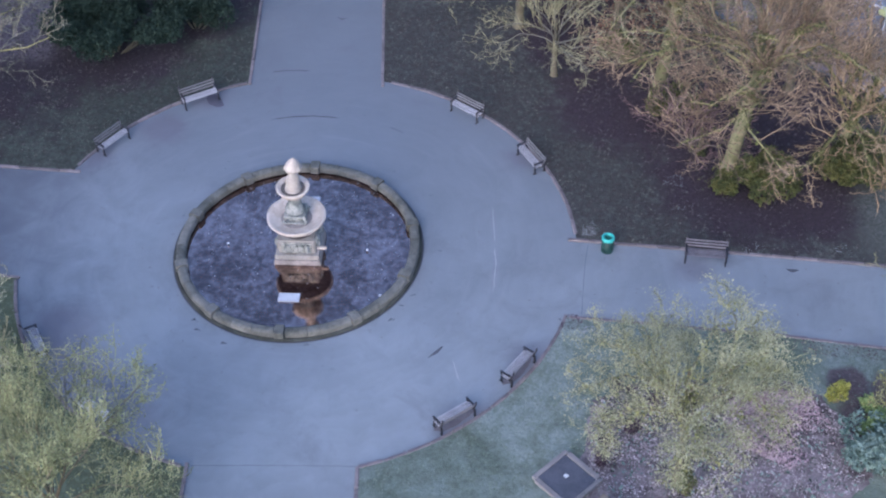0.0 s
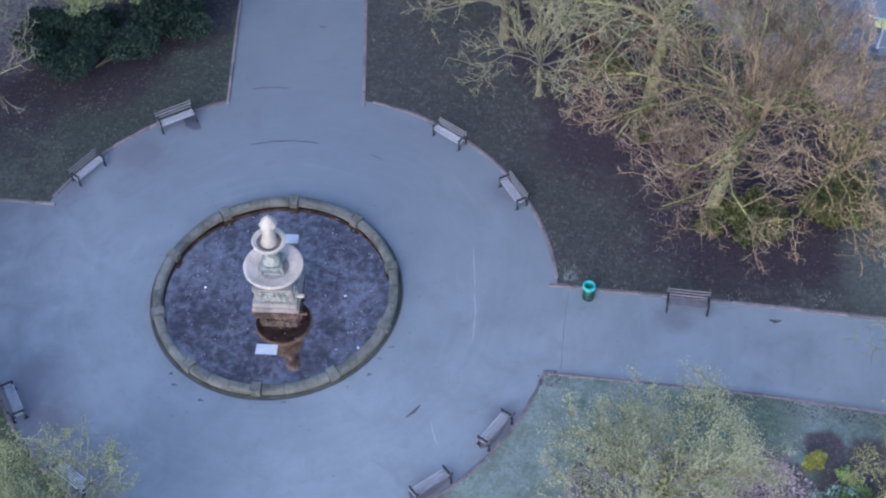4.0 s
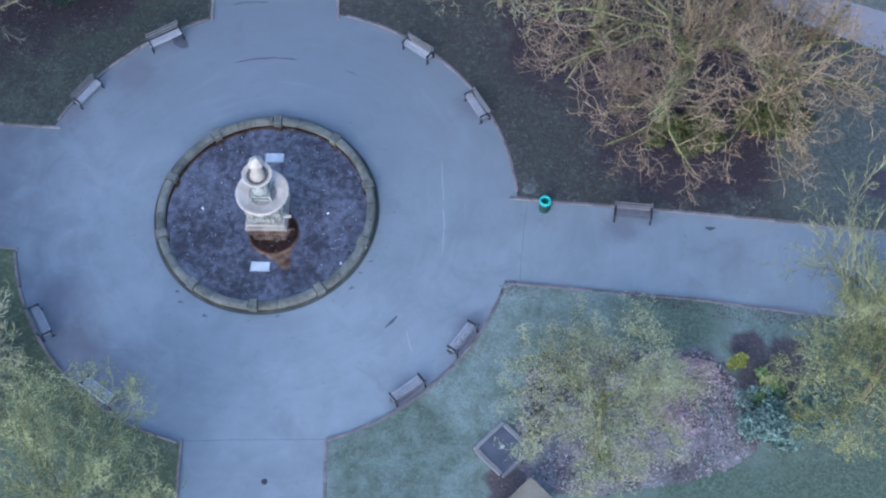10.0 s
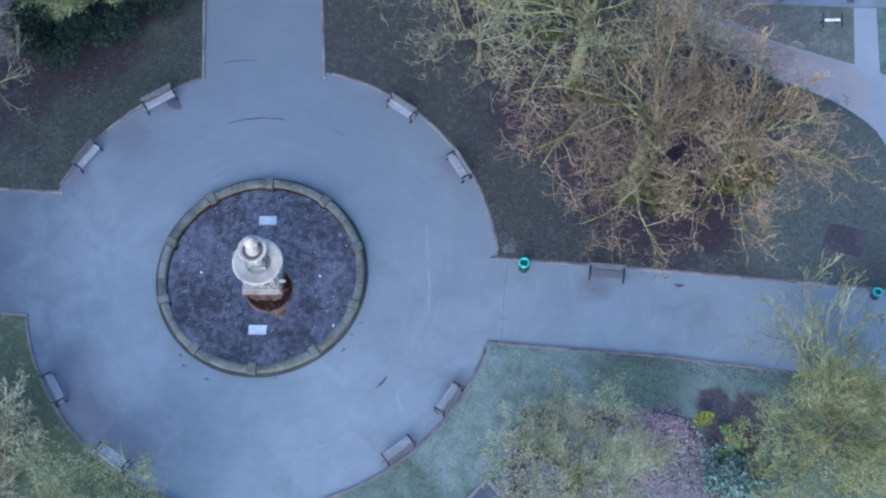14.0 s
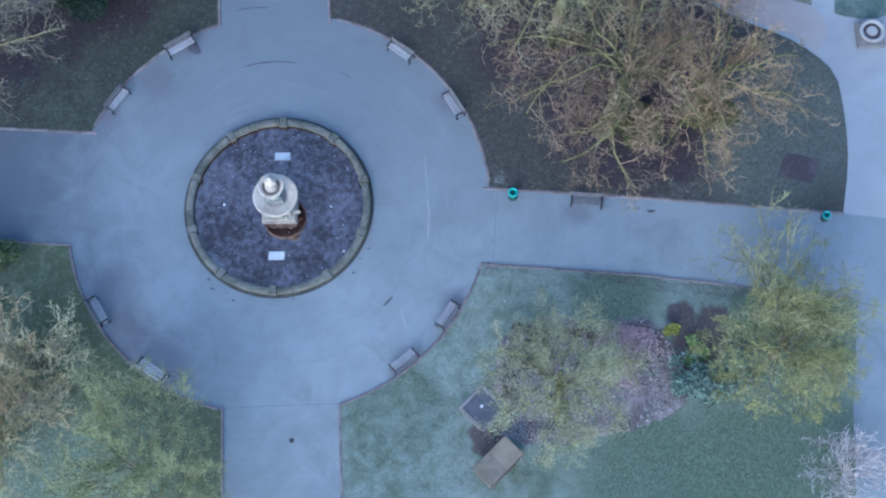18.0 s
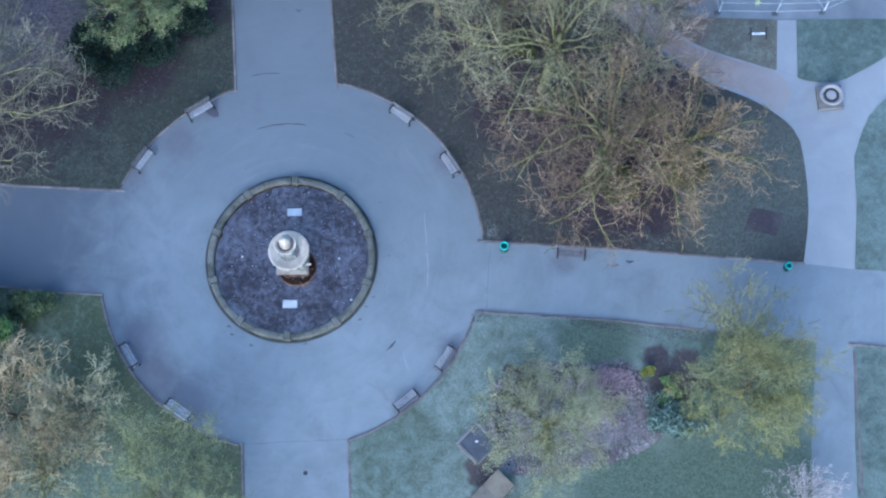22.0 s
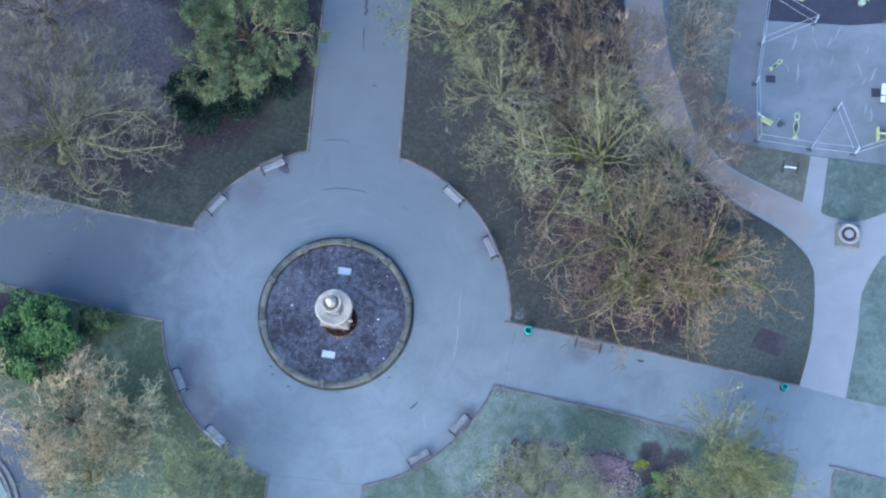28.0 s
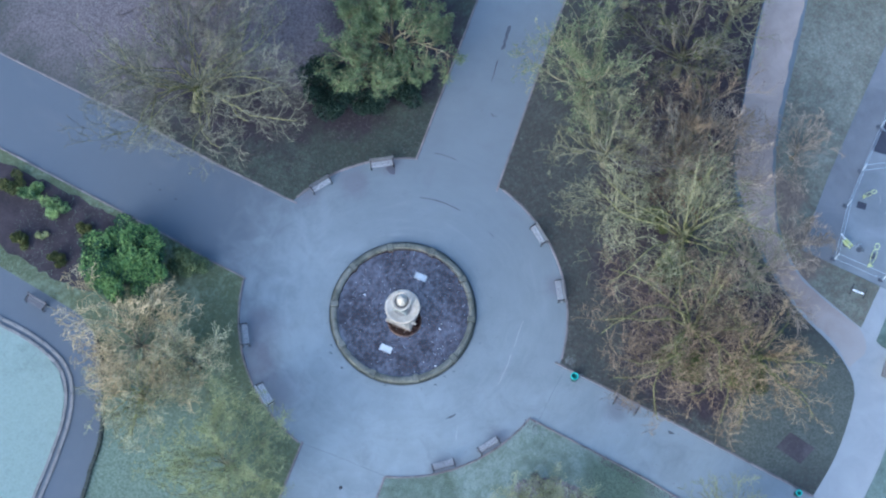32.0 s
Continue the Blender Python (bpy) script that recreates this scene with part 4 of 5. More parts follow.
def shrub(x, y, seed, rx, ry, h, leaf, label, count=1800, size=0.09, bark=None, lumps=7, top_leaf=None):
    """A bush: stems, and leaves in uneven lumps with gaps between them, and paler leaves on top of the lumps if given.
    """
    s = thing("shrub", x, y, 0.03, 0, label, "shrub", "shrubs")
    rnd = np.random.default_rng(seed)
    pts, stems, tops = [], [], []
    for k in range(lumps):
        a = rnd.uniform(0, 2 * math.pi)
        q = math.sqrt(rnd.uniform(0, 1)) * (0.66 if lumps < 24 else 0.8)
        c = np.array([rx * q * math.cos(a), ry * q * math.sin(a), h * rnd.uniform(0.40, 0.74) * (1 - 0.35 * q)])
        rad = np.array([rx, ry, h]) * rnd.uniform(*((0.30, 0.44) if lumps < 24 else (0.15, 0.30))) * np.array([1, 1, 0.75])
        n = count // lumps
        d = rnd.normal(0, 1, (n, 3))
        d /= np.linalg.norm(d, axis=1)[:, None]
        p = c + d * rad * (rnd.uniform(0.35, 1, (n, 1)) ** 0.5)
        # leaves on the upper side of most lumps take the paler colour
        high = (d[:, 2] > 0.1) & (rnd.uniform(0, 1, n) < (0.9 if rnd.random() < 0.6 else 0.2))
        if top_leaf is not None:
            tops.append(p[high] + np.array([0, 0, size * 0.6]))
            p = p[~high]
        pts.append(p)
        stems.append(([Vector((c[0] * 0.2, c[1] * 0.2, -0.03)), Vector(c * 0.7), Vector(c)], [0.05, 0.03, 0.012]))
    pts = np.concatenate(pts)
    pts[:, 2] = np.maximum(pts[:, 2], 0.05)
    v, f = leaves(pts, size, rnd, 1, 0.03)
    tagged(raw("foliage", v, f, leaf, s), kind="stuff")
    if top_leaf is not None:
        v, f = leaves(np.concatenate(tops), size * 1.1, rnd, 1, 0.03, 0.4)
        tagged(raw("top_foliage", v, f, top_leaf, s, "paler leaves on top of the lumps"), kind="stuff")
    v, f = tubes(stems)
    tagged(raw("stem_cluster", v, f, bark or TRUNK, s, "dark woody stem cluster"), kind="stuff")
    return s


BIG = "large bare tree with lichened limbs over bare soil"
tree(17.1, 4.3, 11, 12.0, 6.0, 5.8, BARK_MOSS, BIG, twig=TWIG_TAN, lean=(0.7, 0.3), first=16, trunk_r=0.29, limb_r=0.066, ivy=110, tip=-10, kids=(10, 7, 4), thick=0.0135, upright=5, lift=0.18, spread=(0.4, 1.1))
tree(21.7, 5.6, 12, 9.0, 4.8, 3.6, BARK_MOSS, BIG, twig=TWIG_GOLD, lean=(0.5, -0.6), first=15, trunk_r=0.24, limb_r=0.062, ivy=110, rise=(5, 60), tip=-10, kids=(9, 6, 4), thick=0.0135)
tree(14.75, 9.9, 13, 12.5, 6.2, 5.6, BARK_MOSS, "tall bare tree with mossy yellow-green limbs", twig=TWIG_GREY, lean=(0.6, 0.6), first=18, trunk_r=0.30, limb_r=0.068, ivy=90, rise=(0, 62), tip=-5, kids=(10, 6, 4), thick=0.013, upright=7, lift=0.12, spread=(0.45, 1.15))
tree(15.9, 6.2, 66, 2.6, 2.6, 0.4, BARK_BROWN, "low purple-brown bare thicket below the tall trees", twig=TWIG_PURPLE, first=16, trunk_r=0.06, limb_r=0.028, rise=(15, 70), kids=(8, 5, 3), thick=0.010)
tree(10.2, 11.3, 64, 6.6, 3.6, 2.2, BARK_GREY, "slender bare grey-green tree on bare soil", twig=TWIG_GREY, first=13, trunk_r=0.13, limb_r=0.04, rise=(5, 70), kids=(8, 5, 3), thick=0.0115)
tree(13.3, 15.0, 14, 10.5, 5.0, 3.6, BARK_OLIVE, "bare grey tree in a dense grove", twig=TWIG_DULL, first=13, trunk_r=0.26, limb_r=0.08)
tree(8.6, 15.0, 42, 8.0, 4.0, 2.6, BARK_GREY, "bare silvery tree in a dense grove", twig=TWIG_GREY, first=13, trunk_r=0.22, limb_r=0.07)
tree(13.4, 18.6, 15, 10.0, 4.8, 3.2, BARK_BROWN, "bare tan-twigged tree in a dense grove", twig=TWIG_TAN, first=14, trunk_r=0.24, limb_r=0.075, ivy=20)
tree(5.4, 18.9, 16, 9.0, 4.4, 2.8, BARK_OLIVE, "bare grey-green tree beside the lane", twig=TWIG_GREY, leaf=LEAF_IVY, leaf_share=0.12, leaf_each=4, first=15, trunk_r=0.26, limb_r=0.07)
tree(10.9, 23.2, 17, 9.0, 4.4, 3.2, TRUNK, "dark-limbed ivy-hung tree over dark soil", twig=TWIG_DULL, leaf=LEAF_OLIVE, leaf_share=0.06, first=11, trunk_r=0.26, limb_r=0.11)
tree(13.0, 28.0, 18, 9.0, 4.4, 2.5, BARK_OLIVE, "bare tree by the curving path", twig=TWIG_GREY, first=12, trunk_r=0.24, limb_r=0.08, kids=(8, 5, 3))
tree(5.6, 27.0, 19, 10.0, 5.0, 2.8, BARK_GREY, "bare tree in a grove beside the lane", twig=TWIG_GREY, first=12, trunk_r=0.26, limb_r=0.08, kids=(8, 5, 3), leaf=LEAF_IVY, leaf_share=0.1)
tree(10.0, 35.0, 20, 10.0, 5.0, 2.8, BARK_GREY, "bare tree in a far grove", twig=TWIG_GREY, first=10, trunk_r=0.26, limb_r=0.09, kids=(7, 5, 3))
tree(-19.3, 7.9, 21, 9.5, 7.0, 2.6, BARK_MOSS, "wide bare tree with silvery twigs overhanging the lane", twig=TWIG_OLIVE, lean=(0.4, 0.9), first=30, trunk_r=0.26, limb_r=0.06, ivy=60, rise=(15, 78), tip=12, kids=(10, 7, 4), thick=0.0135, upright=0)
tree(-7.9, 16.6, 22, 10.5, 4.4, 3.2, BARK_GOLD, "ivy-clad tree with drooping green foliage and orange bark", twig=TWIG_GOLD, leaf=LEAF_IVY, leaf_size=0.062, leaf_each=6, leaf_spread=0.12, leaf_share=0.55, leaf_low=3.8, first=16, trunk_r=0.26, limb_r=0.075, rise=(15, 78), tip=5, kids=(9, 6, 4), upright=0)
tree(-21.5, 16.6, 23, 10.0, 6.6, 3.0, BARK_BROWN, "bare brown tree over leaf litter", twig=TWIG_BROWN, first=24, trunk_r=0.3, limb_r=0.065, rise=(15, 78), tip=12, kids=(10, 6, 4), thick=0.0135, upright=0)
tree(-14.5, -9.2, 24, 5.6, 4.9, 1.5, BARK_GOLD, "wide golden-twigged bare tree on the lawn", twig=TWIG_BRIGHT, lean=(-0.3, 0.2), first=19, trunk_r=0.16, limb_r=0.045, rise=(5, 70), tip=-5, sag=0.5, kids=(10, 6, 4), thick=0.016, wobble=0.4, upright=0)
tree(-10.9, -8.7, 29, 5.4, 3.0, 1.8, BARK_GREY, "frosted tree with pale grey-green twigs on the lawn", twig=TWIG_PALE, first=15, trunk_r=0.14, limb_r=0.05, rise=(10, 75), tip=10, kids=(9, 6, 4), thick=0.0125, wobble=0.34, upright=0)
tree(-13.0, -12.0, 30, 5.4, 3.6, 1.6, BARK_MOSS, "bare tree with a mossy yellow heart and pale twigs", twig=TWIG_PALE, first=15, trunk_r=0.15, limb_r=0.055, ivy=40, ivy_leaf=LEAF_YELLOW, rise=(10, 75), tip=10, kids=(8, 6, 4), thick=0.0145, upright=0)
tree(-5.8, -14.0, 25, 8.4, 4.5, 2.6, BARK_OLIVE, "spreading tree with dense yellow-green buds", twig=TWIG_LIME, leaf=LEAF_PALE, leaf_size=0.04, leaf_each=4, leaf_spread=0.10, leaf_share=0.28, first=20, trunk_r=0.13, limb_r=0.045, rise=(15, 78), tip=5, kids=(9, 7, 4), wobble=0.26, upright=5)
tree(14.0, -10.9, 26, 9.4, 3.45, 4.2, BARK_OLIVE, "tree with fine yellow-green buds above a planted bed", twig=TWIG_LIME, leaf=LEAF_MIX, leaf_size=0.034, leaf_each=8, leaf_spread=0.14, leaf_share=0.25, lean=(0.0, 0.6), first=18, trunk_r=0.16, limb_r=0.045, ivy=60, ivy_leaf=LEAF_YELLOW, rise=(0, 70), kids=(8, 6, 4), thick=0.009, upright=0)
tree(24.9, -8.4, 27, 7.4, 3.3, 2.4, BARK_OLIVE, "rounded willow-like tree with yellow-green twigs", twig=TWIG_LIME, leaf=LEAF_YELLOW, leaf_size=0.042, leaf_each=4, leaf_spread=0.10, leaf_share=0.26, first=20, trunk_r=0.18, limb_r=0.045, rise=(20, 80), tip=-20, kids=(9, 7, 4), sag=0.6, thick=0.0115, wobble=0.28, upright=2)
tree(24.4, -6.4, 61, 10.5, 4.3, 3.6, BARK_OLIVE, "tall bare tree with upright grey-green twigs beside the lane", twig=TWIG_LIME, first=16, trunk_r=0.16, limb_r=0.042, rise=(15, 72), kids=(8, 6, 4), upright=2, thick=0.0105)
tree(27.7, -14.2, 28, 4.0, 2.1, 1.0, BARK_PALE, "small pale silver-twigged tree", twig=TWIG_SILVER, first=20, trunk_r=0.07, limb_r=0.03, kids=(7, 5, 3), thick=0.011)
shrub(-10.2, 12.6, 31, 3.6, 2.6, 3.6, LEAF_DARK, "dense dark evergreen shrub below the trees", 17000, 0.085, lumps=26)
shrub(-6.6, 14.6, 32, 2.6, 2.0, 3.2, LEAF_DARK, "dense dark evergreen shrub below the trees", 6500, 0.085, lumps=12)
shrub(18.7, 3.7, 33, 1.6, 1.2, 2.2, LEAF_OLIVE, "olive evergreen shrub under a bare tree", 4200, 0.085, lumps=12)
shrub(22.1, 4.3, 34, 1.9, 1.5, 2.6, LEAF_OLIVE, "olive evergreen shrub under a bare tree", 5200, 0.085, lumps=14)
shrub(13.4, 12.2, 35, 1.4, 1.1, 1.8, LEAF_OLIVE, "olive evergreen shrub under a bare tree", 1600, 0.09)
shrub(15.3, 8.9, 36, 1.5, 1.0, 1.5, LEAF_OLIVE, "olive evergreen shrub under a bare tree", 1800, 0.08)
shrub(16.4, 6.2, 37, 0.5, 0.5, 0.7, LEAF_OLIVE, "small clipped olive shrub", 500, 0.06, lumps=4)
shrub(-18.3, -4.3, 38, 3.3, 3.1, 4.4, LEAF_LAUREL, "tall glossy bright green laurel beside the lane", 34000, 0.085, lumps=64, top_leaf=LEAF_LAUREL_TOP)
shrub(-14.9, -2.7, 43, 2.2, 1.0, 1.6, LEAF_IVY, "low green shrub spreading along the kerb beside the laurel", 3600, 0.10, lumps=10)
shrub(19.9, -7.2, 39, 0.5, 0.5, 1.2, LEAF_GOLD, "small golden shrub in the bed", 600, 0.07, lumps=5)
shrub(20.8, -8.2, 40, 0.9, 1.0, 1.2, LEAF_GREEN, "green shrub in the bed", 1200, 0.08)
shrub(21.5, -9.4, 41, 2.3, 1.8, 1.5, LEAF_BLUE, "frosted blue-green shrub in the bed", 5200, 0.095, lumps=16)
for k, (x, y, r) in enumerate([(-24.9, -2.4, 0.9), (-26.8, -2.1, 0.8), (-28.2, -2.0, 1.0), (-23.1, -5.8, 0.6), (-25.9, -5.5, 0.6), (-22.2, -3.2, 0.6)]):
    shrub(x, y, 50 + k, r * 1.3, r * 1.1, r * 1.2, LEAF_GREEN if k < 2 else LEAF_OLIVE, "green shrub in a dark soil bed", 1600, 0.08, lumps=7)
shrub(-24.9, -4.5, 57, 0.55, 0.5, 0.6, LEAF_PALE, "pale frosted cushion plant in a dark soil bed", 500, 0.06, lumps=4)
tree(15.7, 16.6, 44, 9.0, 4.0, 3.0, BARK_BROWN, "bare brown tree reaching over the curving path", twig=TWIG_RED, first=13, trunk_r=0.22, limb_r=0.07, kids=(9, 6, 3))
shrub(14.3, -11.2, 60, 0.6, 0.6, 1.8, LEAF_OLIVE, "olive leafy growth round the tree foot", 420, 0.06, lumps=5)

for k, (x, y, r) in enumerate([(12.4, -6.9, 0.5), (12.9, -7.6, 0.4), (11.9, -8.2, 0.4), (11.7, -9.1, 0.35), (12.6, -8.6, 0.45), (13.6, -7.3, 0.45), (11.5, -10.0, 0.35), (15.2, -7.0, 0.5), (16.0, -7.4, 0.4)]):
    shrub(x, y, 70 + k, r, r * 0.85, r * 1.0, LEAF_PURPLE, "dark purple-brown cushion of heather in the bed", 420, 0.05, lumps=5)
tree(20.6, 10.6, 45, 8.5, 4.0, 3.0, BARK_BROWN, "bare red-brown tree between the grove and the curving path", twig=TWIG_RED, first=13, trunk_r=0.2, limb_r=0.07, kids=(9, 6, 3))
tree(20.4, 20.4, 62, 6.0, 2.8, 1.6, BARK_BROWN, "small bare red-brown tree beside the curving path", twig=TWIG_RED, first=11, trunk_r=0.12, limb_r=0.045, kids=(7, 5, 3))
tree(23.2, 14.9, 63, 3.4, 2.0, 0.5, BARK_BROWN, "low bare red-brown thicket by the playground corner", twig=TWIG_RED, first=14, trunk_r=0.07, limb_r=0.035, kids=(6, 5, 3), thick=0.011)
shrub(17.0, 3.6, 46, 0.7, 0.6, 1.3, LEAF_OLIVE, "olive evergreen shrub at a trunk foot", 1500, 0.08)


# ---- beds, small buildings and furniture ----
def soft_outline(points, seed, jitter=0.18, step=0.45):
    rnd = random.Random(seed)
    return [(x + rnd.uniform(-jitter, jitter), y + rnd.uniform(-jitter, jitter)) for x, y in smooth_line(points + points[:1], step)[:-1]]


slab("planting_bed", soft_outline([(11.35, -7.4), (13.4, -6.3), (15.9, -6.5), (18.6, -6.4), (19.8, -7.6), (20.6, -9.8), (20.0, -11.0), (17.7, -12.0), (13.5, -12.6), (11.4, -12.1), (10.9, -10.2)], 3, 0.10, 0.15), 0.03, 0.060, PINK_SOIL, "frosted pink and white mulch of a planting bed")
slab("lane_bed", soft_outline([(-38, -1.4), (-30, -0.9), (-23, -1.2), (-17.2, -2.2), (-17.5, -5.0), (-20.6, -6.9), (-27, -6.4), (-38, -5.0)], 4), 0.03, 0.058, SOIL, "dark bare soil bed along the lane")
slab("soil_patch", [(25.85, 1.06), (26.41, 2.35), (28.23, 1.98), (27.65, 0.63)], 0.03, 0.058, DIRT_PATCH, "dug rectangular soil patch in the lawn")
slab("rubber_surface", [(25.28, 23.1), (26.9, 23.2), (30.8, 23.4), (33.1, 23.85), (36.5, 24.0), (37.2, 34), (38, 46), (26.6, 46), (25.95, 34), (25.55, 28), (25.4, 25)], 0.0, 0.014, RUBBER, "dark rubber safety surface")
slab("leafy_stain", soft_outline([(28.6, 7.9), (27.2, 9.1), (24.3, 10.5), (21.0, 13.0), (19.05, 15.1), (17.1, 18.3), (16.3, 21.5), (15.45, 26.8), (14.85, 32), (16.7, 32.6), (17.4, 32.3), (17.95, 27.3), (18.95, 21.0), (20.25, 17.3), (21.5, 14.7), (23.5, 12.65), (26.6, 11.3), (28.3, 10.8), (29.3, 9.6)], 6, 0.06), -0.01, 0.009, ASPHALT_WARM, "pinkish leaf-stained strip of the curving path")

shed = thing("shed", 11.06, -13.66, 0.04, 44.3, "low timber hut with a flat grey felt roof, on the lawn", "shed")
hut_wall = part("wall", boxes((2.05, 0.06, 1.5, pose(0, 0.5, 0)), (2.05, 0.06, 1.5, pose(0, -0.5, 0)), (0.06, 1.06, 1.5, pose(1.0, 0, 0)), (0.06, 1.06, 1.5, pose(-1.0, 0, 0))), TIMBER, shed)
for k in range(2):
    part("roof_sheet", boxes((1.14, 1.24, 0.05, pose(-0.572 + 1.146 * k, 0, 1.52, 0, 4 - 8 * k))), FELT, shed, "grey felted roof sheet")
for y in (-0.63, 0.63):
    part("fascia", boxes((2.28, 0.03, 0.10, pose(0, y, 1.47))), TIMBER, shed)
for k in range(9):
    part("board", boxes((0.20, 0.025, 1.46, pose(-0.92 + 0.23 * k, -0.545, 0.01))), TIMBER, hut_wall)
part("door", boxes((0.66, 0.04, 1.3, pose(0.3, -0.58, 0.05))), TIMBER, shed, "plank door")

stone_bed = thing("stone_bed", 10.38, -10.82, 0.05, 45, "square dark slate bed with pale stone edging on the lawn", "garden bed")
part("slate_top", boxes((1.36, 1.46, 0.10, pose(0, 0, 0))), SLATE, stone_bed)
for k, (x, y, sx, sy) in enumerate(((0, 0.80, 1.72, 0.20), (0, -0.80, 1.72, 0.20), (0.78, 0, 0.20, 1.38), (-0.78, 0, 0.20, 1.38))):
    part("edging_stone", boxes((sx * 0.94, sy * 0.75 if sx > sy else sy, 0.14, pose(x, y, 0))), EDGE_STONE, stone_bed, "pale frosted edging stone")
part("plaque", boxes((0.14, 0.14, 0.03, pose(0.05, 0.1, 0.10))), PANEL, stone_bed, "small pale plaque")

planter = thing("stone_planter", 31.4, 8.92, 0.0, 1.5, "round pale stone planter on a square slab at the path fork", "planter")
part("base_slab", boxes((1.46, 1.46, 0.30, pose(0, 0, 0))), EDGE_STONE, planter)
planter_bowl = part("bowl", lathe([(0.46, 0.30), (0.50, 0.36), (0.62, 0.52), (0.68, 0.66), (0.66, 0.72), (0.52, 0.72), (0.48, 0.62), (0.44, 0.56)], 40), PALE_STONE, planter, smooth=True)
part("soil", lathe([(0, 0.60), (0.49, 0.59)], 32), DIRT_PATCH, planter_bowl, "dark soil ring")
part("centre_stone", lathe([(0, 0.68), (0.16, 0.68), (0.27, 0.66), (0.29, 0.60)], 24), PALE_STONE, planter_bowl, "pinkish worn centre stone")

sign = thing("lectern_sign", 27.4, 13.1, 0.05, 0, "white lectern notice board on two black legs, on the grass", "sign")
for x in (-0.40, 0.40):
    part("leg", tube_mesh([(x, 0.0, 0), (x * 0.95, -0.30, 0.95)], 0.035, 6), IRON, sign, "slanted black leg")
    part("arm", boxes((0.075, 0.74, 0.05, pose(x * 1.12, -0.36, 0.95, 25))), IRON, sign, "black end bracket")
board = part("board", boxes((0.74, 0.12, 0.03, pose(0, -0.38, 0.97, 25))), WHITE_BOARD, sign, "pale blank board")
part("text_bar", boxes((0.42, 0.02, 0.006, pose(-0.05, -0.38, 1.002, 25))), SLATE, board)


# ---- playground ----

FENCE = [(33.2, 24.0), (33.85, 20.4), (34.25, 18.7), (34.7, 15.9), (31.6, 14.5), (28.8, 14.5), (25.4, 14.65), (25.0, 18.6), (25.15, 21.4), (25.35, 25.0), (25.5, 28.0), (25.9, 34.0)]
fence = thing("playground_fence", 25.4, 14.65, 0.0, 0, "white steel two-rail fence with splayed entrances round the playground", "fence")
OX, OY = 25.4, 14.65


def rail(a, b, z, r=0.014):
    part("rail", tube_mesh([(a[0] - OX, a[1] - OY, z), (b[0] - OX, b[1] - OY, z)], r, 6), WHITE_METAL, fence)


def post(x, y, h=1.25):
    p = part("post", boxes((0.08, 0.08, h, pose(x - OX, y - OY, 0))), WHITE_METAL, fence)
    part("footing", boxes((0.34, 0.24, 0.10, pose(x - OX - 0.12, y - OY - 0.08, 0))), SLATE, p, "dark rubber footing")


for a, b in list(zip(FENCE, FENCE[1:])) + [((28.8, 14.5), (30.3, 17.4)), ((30.3, 17.4), (31.6, 14.5)), ((25.35, 25.0), (28.5, 23.3)), ((28.5, 23.3), (25.15, 21.4))]:
    rail(a, b, 1.22)
    rail(a, b, 0.16)
for x, y in FENCE + [(30.3, 17.4), (28.5, 23.3)]:
    post(x, y)


def springer(x, y, rz, kind, label):
    s = thing("spring_rider", x, y, 0.005, rz, label, "play equipment", "spring riders")
    part("base_plate", lathe([(0, 0.0), (0.22, 0.0), (0.22, 0.03), (0, 0.03)], 16), SLATE, s)
    coil = [(0.09 * math.cos(k * 0.7), 0.09 * math.sin(k * 0.7), 0.03 + 0.011 * k) for k in range(36)]
    part("spring", tube_mesh(coil, 0.018, 5), SLATE, s)
    if kind == "rider":
        part("seat", boxes((0.62, 0.22, 0.06, pose(0, 0, 0.43))), YELLOW, s)
        for y2 in (-0.14, 0.14):
            part("side_panel", boxes((0.9, 0.035, 0.40, pose(0.05, y2, 0.30))), YELLOW, s, "yellow shaped side panel")
        part("handle", tube_mesh([(0.22, -0.25, 0.78), (0.22, 0.25, 0.78)], 0.025, 6), WHITE_METAL, s)
        part("nose", boxes((0.6, 0.12, 0.06, pose(-0.55, 0.1, 0.62, 0, 0, -12))), WHITE_BOARD, s, "white nose plank")
    elif kind == "loop":
        loop = [(0.10 * math.cos(k * 0.524), 0.38 * math.sin(k * 0.524), 0.50) for k in range(13)]
        part("seat_loop", tube_mesh(loop, 0.045, 6), SLATE, s, "dark rubber seat loop")
        part("handle", tube_mesh([(-0.2, 0.25, 0.55), (0, 0.3, 0.8), (0.2, 0.25, 0.55)], 0.025, 6), WHITE_METAL, s)
    else:
        ring = [(0.3 * math.cos(k * 0.524), 0.22 * math.sin(k * 0.524), 0.44) for k in range(13)]
        part("seat_ring", tube_mesh(ring, 0.035, 6), YELLOW, s)
        part("seat", boxes((0.36, 0.30, 0.05, pose(0, 0, 0.42))), WHITE_METAL, s)
        part("handle", tube_mesh([(0.5, -0.2, 0.5), (0.35, 0, 0.8), (0.5, 0.2, 0.5)], 0.025, 6), YELLOW, s)
    s.scale = (0.82, 0.82, 0.9)
    return s


springer(25.75, 15.9, -25, "rider", "yellow and white spring rider beside the fence")
springer(26.7, 15.9, 60, "loop", "dark looped spring rider on tarmac")
springer(31.4, 24.95, 35, "ring", "yellow figure-of-eight rider on dark rubber")


